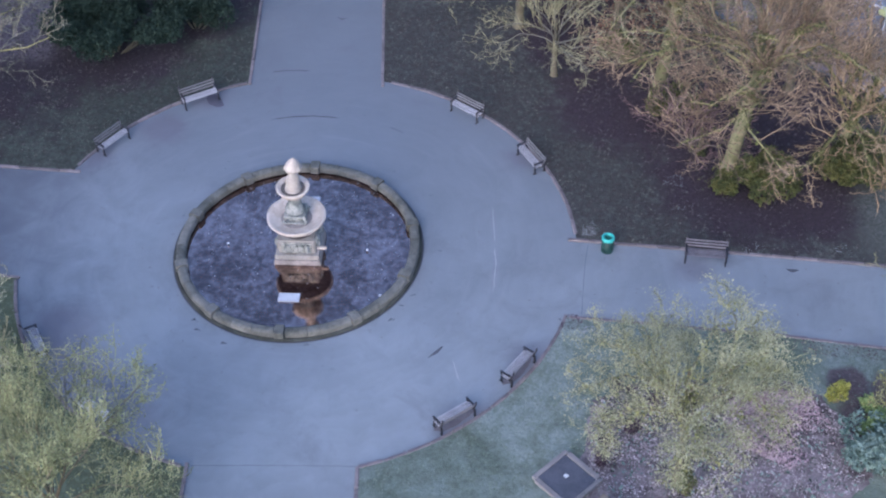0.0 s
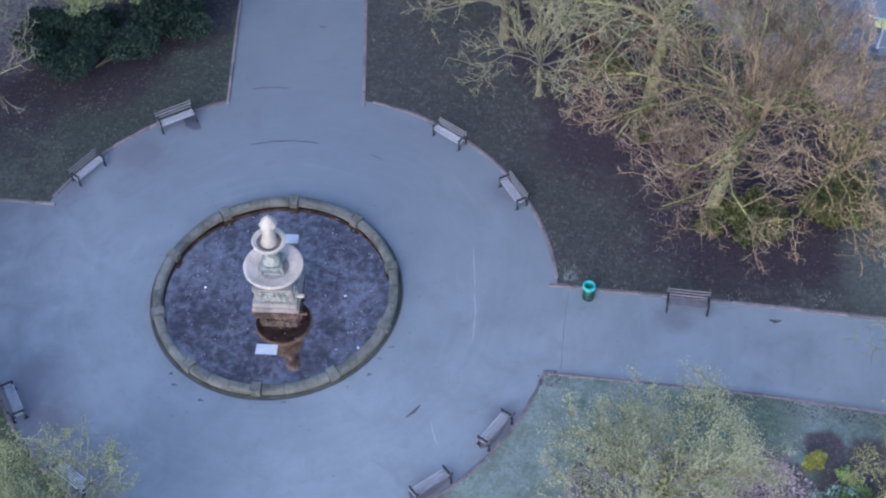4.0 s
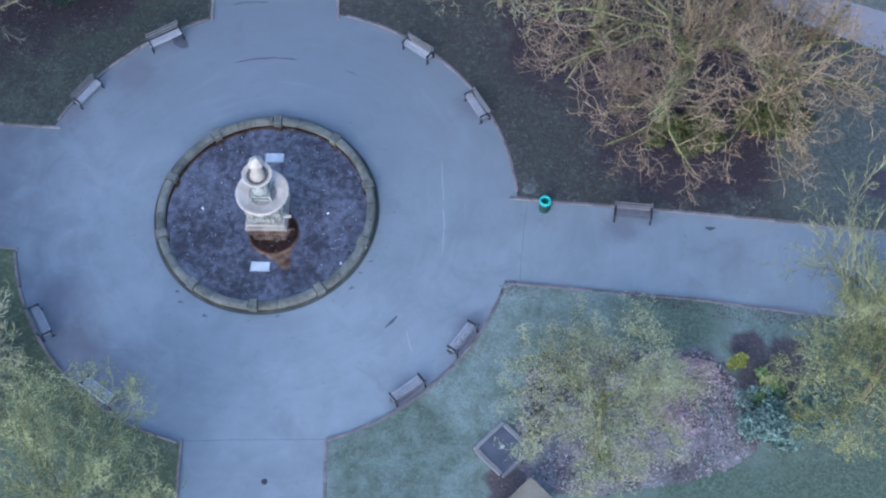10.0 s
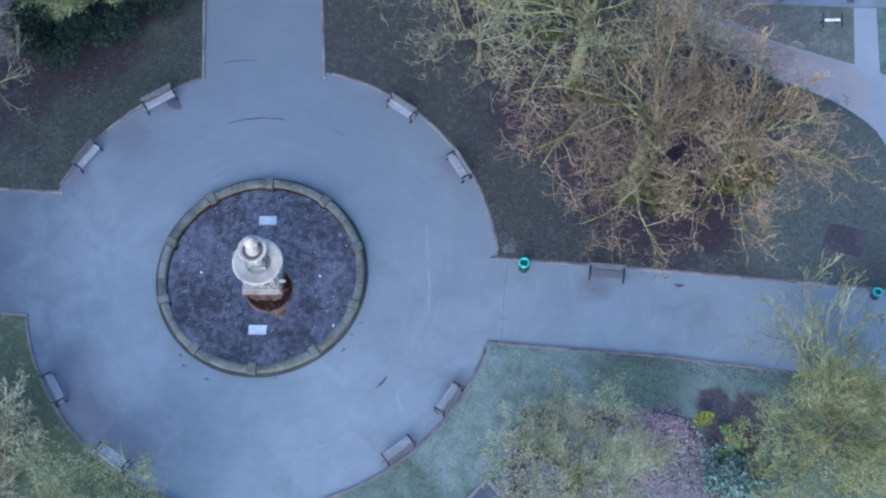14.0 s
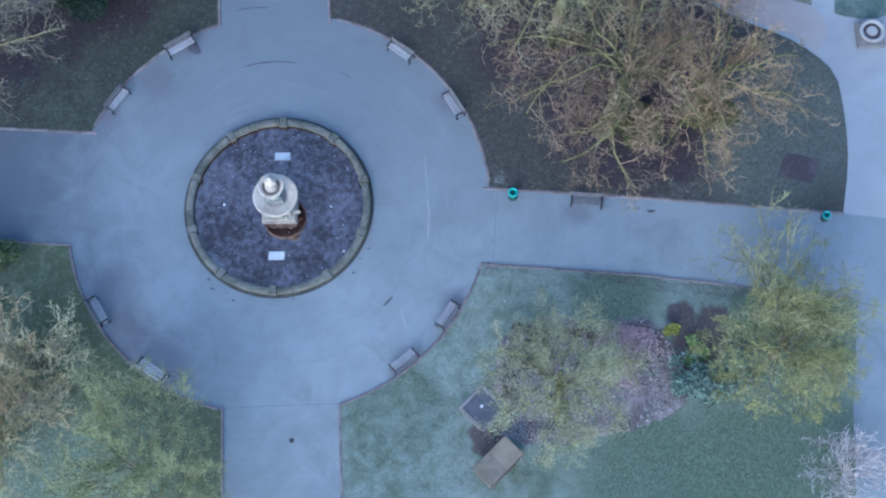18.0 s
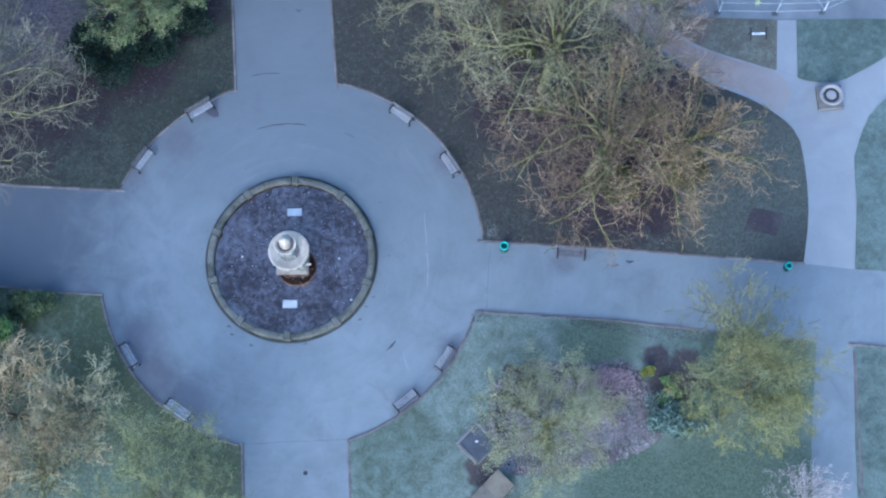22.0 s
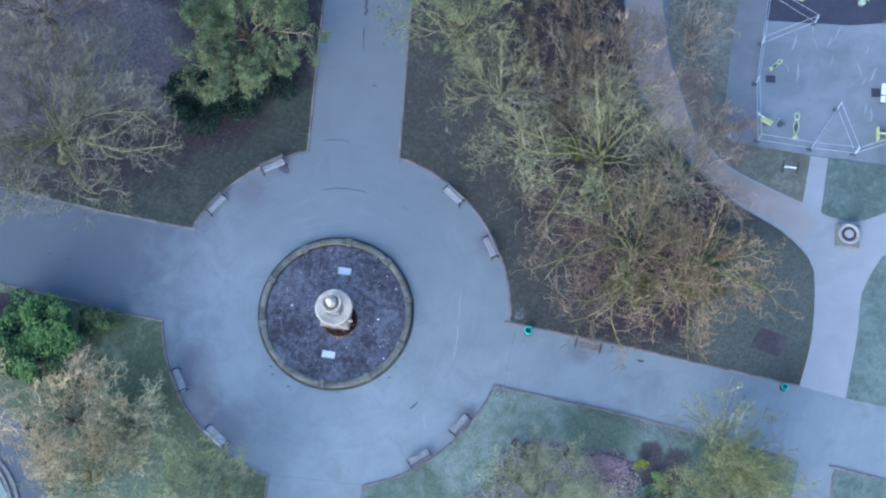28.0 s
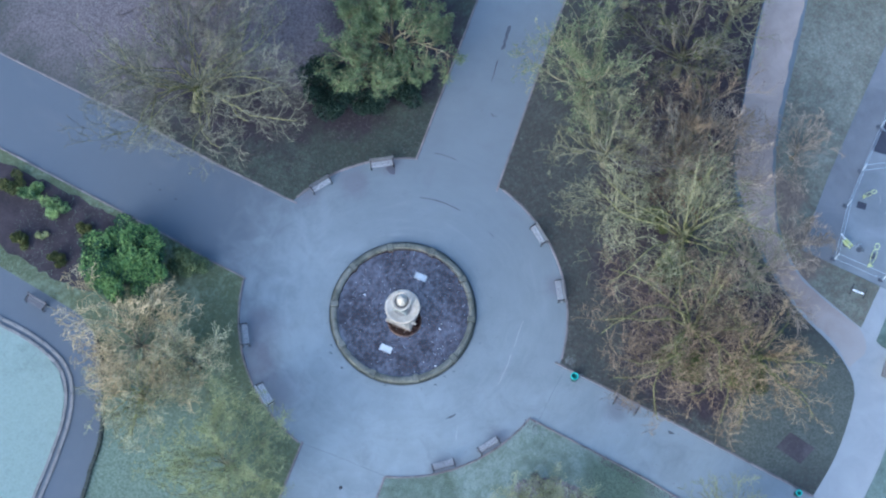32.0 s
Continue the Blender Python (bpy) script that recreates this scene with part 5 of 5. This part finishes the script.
def rocker(x, y, rz, length, label):
    """A long rocker: ring handle, two side rails, a stubby H-shaped foot."""
    s = thing("rocker", x, y, 0.005, rz, label, "play equipment", "rockers")
    ring = [(0.20 * math.cos(k * 0.524), length / 2 + 0.25 * math.sin(k * 0.524), 0.62) for k in range(13)]
    part("ring_handle", tube_mesh(ring, 0.035, 6), YELLOW, s, "yellow ring handle")
    for dx in (-0.14, 0.14):
        part("side_rail", tube_mesh([(dx * 0.6, length / 2 - 0.24, 0.58), (dx * 1.5, 0.1, 0.52), (dx * 1.4, -0.2, 0.50), (dx * 0.4, -length / 2, 0.45)], 0.028, 6), YELLOW, s)
        part("foot_bar", boxes((0.05, 0.24, 0.50, pose(dx * 0.5, -length / 2 - 0.05, 0))), YELLOW, s, "yellow foot bar")
    part("crossbar", boxes((0.46, 0.06, 0.08, pose(0, -length / 2 - 0.14, 0.40))), YELLOW, s)
    part("seat", boxes((0.24, 0.42, 0.05, pose(0, -0.06, 0.48))), SLATE, s, "dark seat plank")
    part("pivot", lathe([(0.16, 0.0), (0.15, 0.05), (0.07, 0.10), (0.06, 0.46), (0, 0.46)], 14), SLATE, s, "dark pivot post")
    s.scale = (0.8, 0.95, 0.9)
    return s


rocker(27.68, 15.75, 0, 1.35, "long white and yellow rocker with a ring handle")
small_rocker = rocker(26.1, 19.85, -45, 0.8, "short white and yellow rocker with a ring handle")
small_rocker.scale = (0.6, 0.75, 0.8)
# flat dark squares on the tarmac beside the rocker and the bench
pad = thing("rubber_pad", 25.9, 19.0, 0.004, 5, "dark square patch beside a rocker", "mat", "rubber pads")
part("pad", boxes((0.62, 0.50, 0.012, pose(0, 0, 0))), RUBBER, pad)
pad = thing("rubber_pad", 32.72, 18.85, 0.004, 5, "dark square patch beside a bench", "mat", "rubber pads")
part("pad", boxes((0.60, 0.60, 0.012, pose(0, 0, 0))), RUBBER, pad)
seat = thing("play_bench", 33.1, 18.75, 0.005, 88, "white two-part plank seat on stubby legs", "play equipment")
for x, sx in ((0.22, 0.78), (-0.46, 0.42)):
    part("plank", boxes((sx, 0.30, 0.05, pose(x, 0, 0.42))), WHITE_BOARD, seat, "white seat plank")
    for dx in (-sx * 0.35, sx * 0.35):
        part("leg", boxes((0.06, 0.22, 0.42, pose(x + dx, 0, 0))), SLATE, seat)
frame_toy = thing("balance_stand", 33.25, 15.95, 0.005, 4, "yellow H-shaped play stand with a dark centre", "play equipment", "play stands")
for dx in (-0.33, 0.33):
    part("upright", boxes((0.06, 0.85, 0.55, pose(dx, 0, 0))), YELLOW, frame_toy)
part("crossbar", boxes((0.62, 0.10, 0.08, pose(0, 0, 0.36))), YELLOW, frame_toy)
part("centre_block", boxes((0.34, 0.40, 0.30, pose(0, 0.05, 0))), SLATE, frame_toy, "dark centre block")
disc = thing("spinner_disc", 27.3, 25.1, 0.009, 30, "yellow leaf-shaped spinner dish on dark rubber", "play equipment")
part("stem", lathe([(0.12, 0), (0.12, 0.05), (0.05, 0.08), (0.05, 0.35)], 12), SLATE, disc)
dish = lathe([(0, 0.34), (0.3, 0.36), (0.46, 0.46), (0.43, 0.48), (0, 0.39)], 24)
for v in dish.verts:
    v.co.x *= 0.8
    v.co.y *= 1.25
part("dish", dish, YELLOW, disc, smooth=True)
ladder = thing("climbing_ramp", 30.0, 26.9, 0.009, 4, "yellow-runged climbing ramp on dark posts", "play equipment")
for x in (-0.5, 0.5):
    part("side_rail", boxes((0.07, 2.0, 0.08, pose(x, 0, 0.55))), SLATE, ladder)
    for y in (-0.9, 0.9):
        part("leg", boxes((0.07, 0.07, 0.56, pose(x, y, 0))), SLATE, ladder)
for k in range(6):
    part("rung", boxes((0.96, 0.12, 0.07, pose(0, -0.85 + 0.34 * k, 0.60))), YELLOW, ladder)

# ---- marks on the asphalt ----
def strip(points, width, material, label, z=0.004):
    """A thin raised seam of filler along the points."""
    pts = [Vector((x, y, 0)) for x, y in smooth_line(points, 0.25)]
    rnd = random.Random(len(points) + int(points[0][0] * 10))
    bm = bmesh.new()
    prev = None
    for i, p in enumerate(pts):
        d = (pts[min(i + 1, len(pts) - 1)] - pts[max(i - 1, 0)]).normalized()
        s = Vector((-d.y, d.x, 0)) * width * rnd.uniform(0.25, 0.6) * (0.3 if i in (0, len(pts) - 1) else 1)
        q = p + Vector((rnd.uniform(-1, 1), rnd.uniform(-1, 1), 0)) * width * 0.4
        cur = (bm.verts.new(q + s + Vector((0, 0, z))), bm.verts.new(q - s + Vector((0, 0, z))))
        if prev:
            bm.faces.new((prev[0], cur[0], cur[1], prev[1]))
        prev = cur
    bmesh.ops.recalc_face_normals(bm, faces=bm.faces)
    for f in bm.faces:
        if f.normal.z < 0:
            f.normal_flip()
    return tagged(part("crack", bm, material), label, "crack", "asphalt cracks")


SEAM = "thin dark crack in the asphalt"
strip([(-2.54, 11.3), (-1.7, 11.42), (-0.87, 11.42)], 0.06, CRACK, SEAM)
strip([(-2.2, 7.9), (-1.4, 8.1), (-0.36, 8.2), (0.76, 8.1)], 0.07, CRACK, SEAM)
strip([(3.03, 7.5), (3.35, 7.35), (3.67, 7.16)], 0.06, CRACK, SEAM)
strip([(-1.24, 22.4), (-1.18, 21.3), (-1.12, 20.3)], 0.22, CRACK, "dark tar gash in the lane")
strip([(-1.1, 19.6), (-1.0, 18.7), (-0.88, 17.8)], 0.08, CRACK, SEAM)
strip([(0.0, 15.6), (0.2, 15.45), (0.45, 15.55)], 0.10, CRACK, SEAM)
strip([(-0.6, 15.6), (-0.62, 15.45)], 0.12, CRACK, SEAM)
strip([(5.4, -5.45), (5.65, -5.2), (5.9, -5.0)], 0.16, CRACK, "short dark gouge in the asphalt")
strip([(19.0, -0.65), (19.25, -0.7), (19.55, -0.7)], 0.16, CRACK, "short dark gouge in the asphalt")
strip([(11.42, 0.55), (11.2, -1.4), (11.08, -3.25)], 0.03, ASPHALT_DARK, "fine straight paving joint")
strip([(-10.62, 4.0), (-10.7, 1.4), (-10.7, -1.6)], 0.03, ASPHALT_DARK, "fine straight paving joint")
strip([(-2.55, -10.6), (0.3, -10.5), (3.26, -10.45)], 0.03, ASPHALT_DARK, "fine straight paving joint")
drain = thing("drain_cover", 0.92, -12.24, 0.0, 0, "small round black iron drain cover in the lane", "drain")
part("lid", lathe([(0, 0.012), (0.09, 0.012), (0.10, 0.009)], 20), IRON, drain)
part("rim", lathe([(0.10, 0.008), (0.125, 0.010), (0.13, 0.002)], 20), CRACK, drain)
for x, y in ((-2.83, 0.11), (2.72, -0.12), (3.42, -2.55)):
    jet = thing("pool_nozzle", x, y, 0.03, 0, "small white nozzle standing in the iced pool", "nozzle", "pool nozzles")
    part("cap", lathe([(0, 0.10), (0.035, 0.10), (0.048, 0.085), (0.048, 0.06)], 14), WHITE_BOARD, jet)
    part("stem", lathe([(0.03, 0.06), (0.03, 0.0)], 10), SLATE, jet)
strip([(1.86, 8.28), (1.94, 8.3)], 0.1, CRACK, "small dark spot on the asphalt")
strip([(3.9, -3.7), (4.06, -3.68)], 0.1, CRACK, "small dark spot on the asphalt")


def blotch(x, y, rx, ry, rz, seed, material, label):
    rnd = random.Random(seed)
    pts = []
    for k in range(28):
        a = 2 * math.pi * k / 28
        r = 1 + 0.22 * noise.noise((math.cos(a) * 1.3 + seed, math.sin(a) * 1.3, 0.0)) + rnd.uniform(-0.05, 0.05)
        q = Matrix.Rotation(radians(rz), 2) @ Vector((rx * r * math.cos(a), ry * r * math.sin(a)))
        pts.append((x + q.x, y + q.y))
    return slab("stain", pts, -0.004, 0.004, material, label)


blotch(-4.85, 9.15, 0.52, 0.30, -50, 1, STAIN, "dark damp stain beside a bench")

for k, a in enumerate((-35.0, -52.3)):
    blotch(10.55 * math.cos(radians(a)), 10.55 * math.sin(radians(a)), 0.85, 0.26, a + 90, 20 + k, DIRT, "trodden dirt film on asphalt by the kerb")
SCUFF = "faint pale scuff on the asphalt"
strip([(7.62, 2.6), (7.68, 1.6), (7.74, 0.6)], 0.045, ASPHALT_PALE, SCUFF)
strip([(7.74, 0.2), (7.8, -0.9), (7.72, -2.1)], 0.055, ASPHALT_PALE, SCUFF)
strip([(6.6, -6.6), (6.3, -5.6)], 0.04, ASPHALT_PALE, SCUFF)
for k in range(14):
    x, y, a = random.uniform(27.0, 32.8), random.uniform(16.0, 23.2), random.uniform(0.9, 2.0)
    n = random.uniform(0.4, 1.3)
    strip([(x, y), (x + 0.5 * n * math.cos(a) + 0.08, y + 0.5 * n * math.sin(a)), (x + n * math.cos(a), y + n * math.sin(a))], random.uniform(0.05, 0.16), ASPHALT_PALE, "pale rubbed scuff on the playground tarmac", 0.0085)
for k in range(44):
    a = radians(random.uniform(0, 360))
    r = 5.05 + 1.6 * random.random() ** 2
    strip([(r * math.cos(a), r * math.sin(a)), (r * math.cos(a) + random.uniform(-0.15, 0.15), r * math.sin(a) + random.uniform(-0.1, 0.1))], random.uniform(0.03, 0.09), CRACK, "dark leaf scrap on the asphalt by the pool")

for x, y, w in ((-3.52, -3.95, 0.15), (-3.32, -4.38, 0.1), (-2.23, -5.06, 0.08), (0.88, -5.03, 0.08), (3.88, -3.68, 0.13), (4.28, -2.94, 0.09), (4.69, -2.4, 0.08), (-17.6, 1.34, 0.14), (-19.75, 1.65, 0.1), (-18.9, 1.5, 0.1)):
    strip([(x - 0.1, y - 0.04), (x, y + 0.03), (x + 0.12, y - 0.02)], w, CRACK, "dark wet leaf scrap on the asphalt")

# ---- loose growth ----
rng = np.random.default_rng(5)


def inside(poly, x, y):
    p = np.array(poly)
    q = np.roll(p, -1, axis=0)
    hit = np.zeros(len(x), bool)
    for (ax, ay), (bx, by) in zip(p, q):
        if ay == by:
            continue
        c = ((ay > y) != (by > y)) & (x < (bx - ax) * (y - ay) / (by - ay) + ax)
        hit ^= c
    return hit


def scatter(name, poly, n, x0, x1, y0, y1, z, size, material, label, clump=0.35, flat=0.85):
    x, y = rng.uniform(x0, x1, n), rng.uniform(y0, y1, n)
    keep = inside(poly, x, y)
    dens = np.array([noise.noise((a * clump, b * clump, 3.0)) for a, b in zip(x, y)])
    keep &= dens > rng.uniform(-0.5, 0.35, n)
    pts = np.stack([x[keep], y[keep], np.full(keep.sum(), z)], axis=1)
    v, f = leaves(pts, size, rng, 1, 0.004, flat)
    ob = raw(name, v, f, material)
    return tagged(ob, label, kind="stuff")


poly = {nm: a + b + c for nm, (mt, a, b, c, lab) in LAWNS.items()}
scatter("leaf_litter", poly["lawn_north_east"], 5200, 2, 29, -1, 32, 0.06, 0.035, LITTER, "fallen leaves on turf and bare soil")
scatter("leaf_litter", poly["lawn_north_west"], 4500, -36, -3, 4, 28, 0.06, 0.035, LITTER, "fallen leaves on turf and bare soil")
scatter("grass_tufts", poly["lawn_north_east"], 16000, 2, 29, -1, 24, 0.06, 0.05, TUFT_DULL, "short dull grass tufts on worn turf", 0.7, 0.4)
scatter("grass_tufts", poly["lawn_north_west"], 12000, -24, -3, 4, 20, 0.06, 0.05, TUFT_DULL, "short dull grass tufts on worn turf", 0.7, 0.4)
scatter("grass_tufts", poly["lawn_south_east"], 26000, 3, 30, -20, -3, 0.065, 0.042, TUFT, "frosted grass tufts", 0.6, 0.4)
scatter("grass_tufts", poly["lawn_south_west"], 22000, -27, -2, -24, -1, 0.065, 0.045, TUFT, "frosted grass tufts", 0.6, 0.4)
scatter("frosted_grass", [(11.2, 1.0), (11.7, 0.95), (11.95, 1.4), (11.6, 1.85), (11.25, 1.6)], 1400, 11, 12.1, 0.8, 2, 0.06, 0.022, FROST, "frosted blades in the turf", 1.5, 0.4)
scatter("frosted_grass", [(10.9, -3.9), (11.7, -3.8), (11.7, -4.5), (11.0, -4.5)], 900, 10.8, 11.8, -4.6, -3.7, 0.06, 0.022, FROST, "frosted blades in the turf", 1.5, 0.4)
BED = [(11.4, -7.5), (13.4, -6.5), (15.9, -6.7), (18.6, -6.4), (19.8, -7.6), (20.6, -9.8), (20.0, -11.0), (17.6, -12.1), (13.5, -12.8), (11.5, -12.0), (11.1, -10.2)]
scatter("heather", BED, 26000, 10, 23, -13.5, -6, 0.13, 0.038, LEAF_PINK, "frosted pink heather ground cover", 0.9, 0.2)
scatter("heather", [(16.2, -7.2), (17.6, -6.7), (19.0, -7.0), (19.5, -8.2), (19.3, -9.6), (17.9, -10.2), (16.4, -9.4), (15.8, -8.2)], 16000, 15.5, 20, -10.5, -6.5, 0.22, 0.045, LEAF_HEATHER, "pink winter heather in flower", 0.5, 0.1)
scatter("heather", BED, 3500, 10, 23, -13.5, -6, 0.13, 0.07, LEAF_BLUE, "frosted grey-green ground cover", 1.3, 0.2)
scatter("heather", BED, 1500, 10, 23, -13.5, -6, 0.12, 0.06, LEAF_DARK, "dark low ground cover", 1.1, 0.2)
for cx, cy in ((15.34, 2.85), (15.03, 4.31), (17.88, 0.38), (21.4, 0.46)):
    scatter("frosted_grass", [(cx - 0.5, cy - 0.3), (cx + 0.5, cy - 0.35), (cx + 0.45, cy + 0.35), (cx - 0.4, cy + 0.3)], 80, cx - 0.5, cx + 0.5, cy - 0.4, cy + 0.4, 0.075, 0.03, FROST, "frosted blades in the turf", 1.5, 0.4)
scatter("leaf_litter", [(12.0, 13.6), (16.0, 13.4), (16.4, 17.4), (13.0, 18.2)], 5200, 12, 16.5, 13.4, 18.2, 0.07, 0.045, LEAF_RUST, "rust-red fallen leaves under the grove", 0.9, 0.9)
scatter("leaf_litter", [(15.6, -3.72), (19.9, -4.35), (24.0, -4.9), (24.0, -5.4), (19.8, -5.0), (15.5, -4.2)], 2600, 15, 24, -5.5, -3.6, 0.065, 0.04, LEAF_PURPLE, "dark sodden leaves along the kerb", 0.8, 0.9)
scatter("leaf_litter", [(10.2, -3.3), (10.9, -3.3), (11.1, -3.65), (10.75, -4.1), (10.3, -3.95)], 380, 10.1, 11.2, -4.2, -3.2, 0.09, 0.035, LEAF_PURPLE, "dark sodden leaves heaped in the kerb corner", 1.5, 0.8)
for a0, a1 in ((108, 157), (4, 76), (-72, -18), (-170, -104)):
    scatter("leaf_litter", arc(11.28, a0, a1) + arc(10.90, a1, a0), 9000, -11.3, 11.3, -11.3, 11.3, 0.11, 0.03, LITTER, "dead leaves and soil blown against the kerb", 0.9, 0.9)
scatter("pool_leaves", arc(4.35, 0, 354, 6), 420, -4.4, 4.4, -4.4, 4.4, 0.042, 0.032, FROST, "pale leaves frozen on the pool", 1.0, 0.95)

scatter("leaf_scraps", arc(10.6, 0, 354, 6), 420, -10.6, 10.6, -10.6, 10.6, 0.008, 0.028, SCRAP, "small dark leaf scraps blown over the asphalt", 0.8, 0.97)
scatter("leaf_scraps", [(11, -3.3), (29, -5.2), (29, -1.2), (11, 0.4)], 160, 11, 29, -5, 0.4, 0.008, 0.03, SCRAP, "small dark leaf scraps blown over the asphalt", 0.8, 0.97)

# ---- kerbs ----
kerb_mesh = mesh_of("kerb_stone", boxes((0.86, 0.135, 0.20, pose(0, 0, -0.11))), KERB)


def kerb(name, points, label):
    k = tagged(new(name), label, kind="structure")
    pts = [Vector((x, y)) for x, y in points]
    run, rest = [], 0.45
    for a, b in zip(pts, pts[1:]):
        d = b - a
        L = d.length
        while rest <= L:
            p = a + d * (rest / L)
            s = new("kerb_stone", kerb_mesh)
            s.parent = k
            s.matrix_basis = pose(p.x, p.y, random.uniform(-0.032, 0.010), random.uniform(-2.5, 2.5), random.uniform(-0.8, 0.8), math.degrees(math.atan2(d.y, d.x)) + random.uniform(-0.7, 0.7))
            rest += 0.885
        rest -= L
    return k


KL = "weathered red-brown kerb stones edging the lawn"
kerb("kerb_1", [(-4.55, 28.0), (-4.1, 21.2)] + arc(RING, 108.4, 157.0) + [(-16.1, 4.74), (-22.4, 5.5), (-34, 6.4)], KL)
kerb("kerb_2", [(1.5, 28.0), (1.76, 21.9)] + arc(RING, 76.8, 3.8) + [(18.3, 0.1), (29.06, -1.0)], KL)
kerb("kerb_3", [(3.6, -22), (3.43, -14.7)] + arc(RING, -72.7, -17.9) + [(18.4, -4.08), (29.35, -5.6)], KL)
kerb("kerb_4", [(-2.2, -22), (-2.44, -14.6)] + arc(RING, -103.6, -169.9) + [(-13.8, -1.7), (-16.8, -1.3), (-30.6, 0.0)], KL)
kerb("kerb_5", [(31.1, -14.0), (31.44, -5.72), (37.0, -6.35)], KL)
edge_mesh = mesh_of("edging_stone", boxes((0.88, 0.22, 0.16, pose(0, 0, -0.06))), EDGE_STONE)
green_edge = tagged(new("kerb_6"), "two rows of pale edging stones with a gutter round the bowling green", kind="structure")
rim = smooth_line([(-30, -10.9), (-24.6, -11.2), (-22.3, -11.4), (-20.6, -11.8), (-19.3, -12.4), (-18.3, -13.6), (-17.7, -15.2), (-17.4, -17.0), (-17.1, -20.3), (-16.8, -26)], 0.6)
for off in (0.0, 0.42):
    line = []
    for i, (x, y) in enumerate(rim):
        (ax, ay), (bx, by) = rim[max(i - 1, 0)], rim[min(i + 1, len(rim) - 1)]
        n = math.hypot(bx - ax, by - ay)
        line.append((x - (by - ay) / n * off, y + (bx - ax) / n * off))
    for a, b in zip(line, line[1:]):
        e = new("edging_stone", edge_mesh)
        e.parent = green_edge
        e.matrix_basis = pose((a[0] + b[0]) / 2, (a[1] + b[1]) / 2, random.uniform(-0.03, 0.01), random.uniform(-2, 2), 0, math.degrees(math.atan2(b[1] - a[1], b[0] - a[0])) + random.uniform(-1, 1)) @ Matrix.Diagonal((math.hypot(b[0] - a[0], b[1] - a[1]) / 0.9, 1, 1, 1))
wall_mesh = mesh_of("wall_stone", boxes((0.62, 0.26, 0.34, pose(0, 0, -0.08))), COPING_DAMP)
low_wall = tagged(new("kerb_7"), "low dark mossy stone edge between the drive and the lawn", kind="structure")
line = smooth_line([(-18.3, -9.4), (-17.1, -10.8), (-15.9, -12.8), (-14.8, -15.5), (-14.5, -17.45), (-14.15, -19.3), (-13.8, -24)], 0.45)
for a, b in zip(line, line[1:]):
    e = new("wall_stone", wall_mesh)
    e.parent = low_wall
    e.matrix_basis = pose((a[0] + b[0]) / 2, (a[1] + b[1]) / 2, random.uniform(-0.05, 0.02), random.uniform(-3, 3), 0, math.degrees(math.atan2(b[1] - a[1], b[0] - a[0])) + random.uniform(-3, 3)) @ Matrix.Diagonal((math.hypot(b[0] - a[0], b[1] - a[1]) / 0.66, 1, 1, 1))
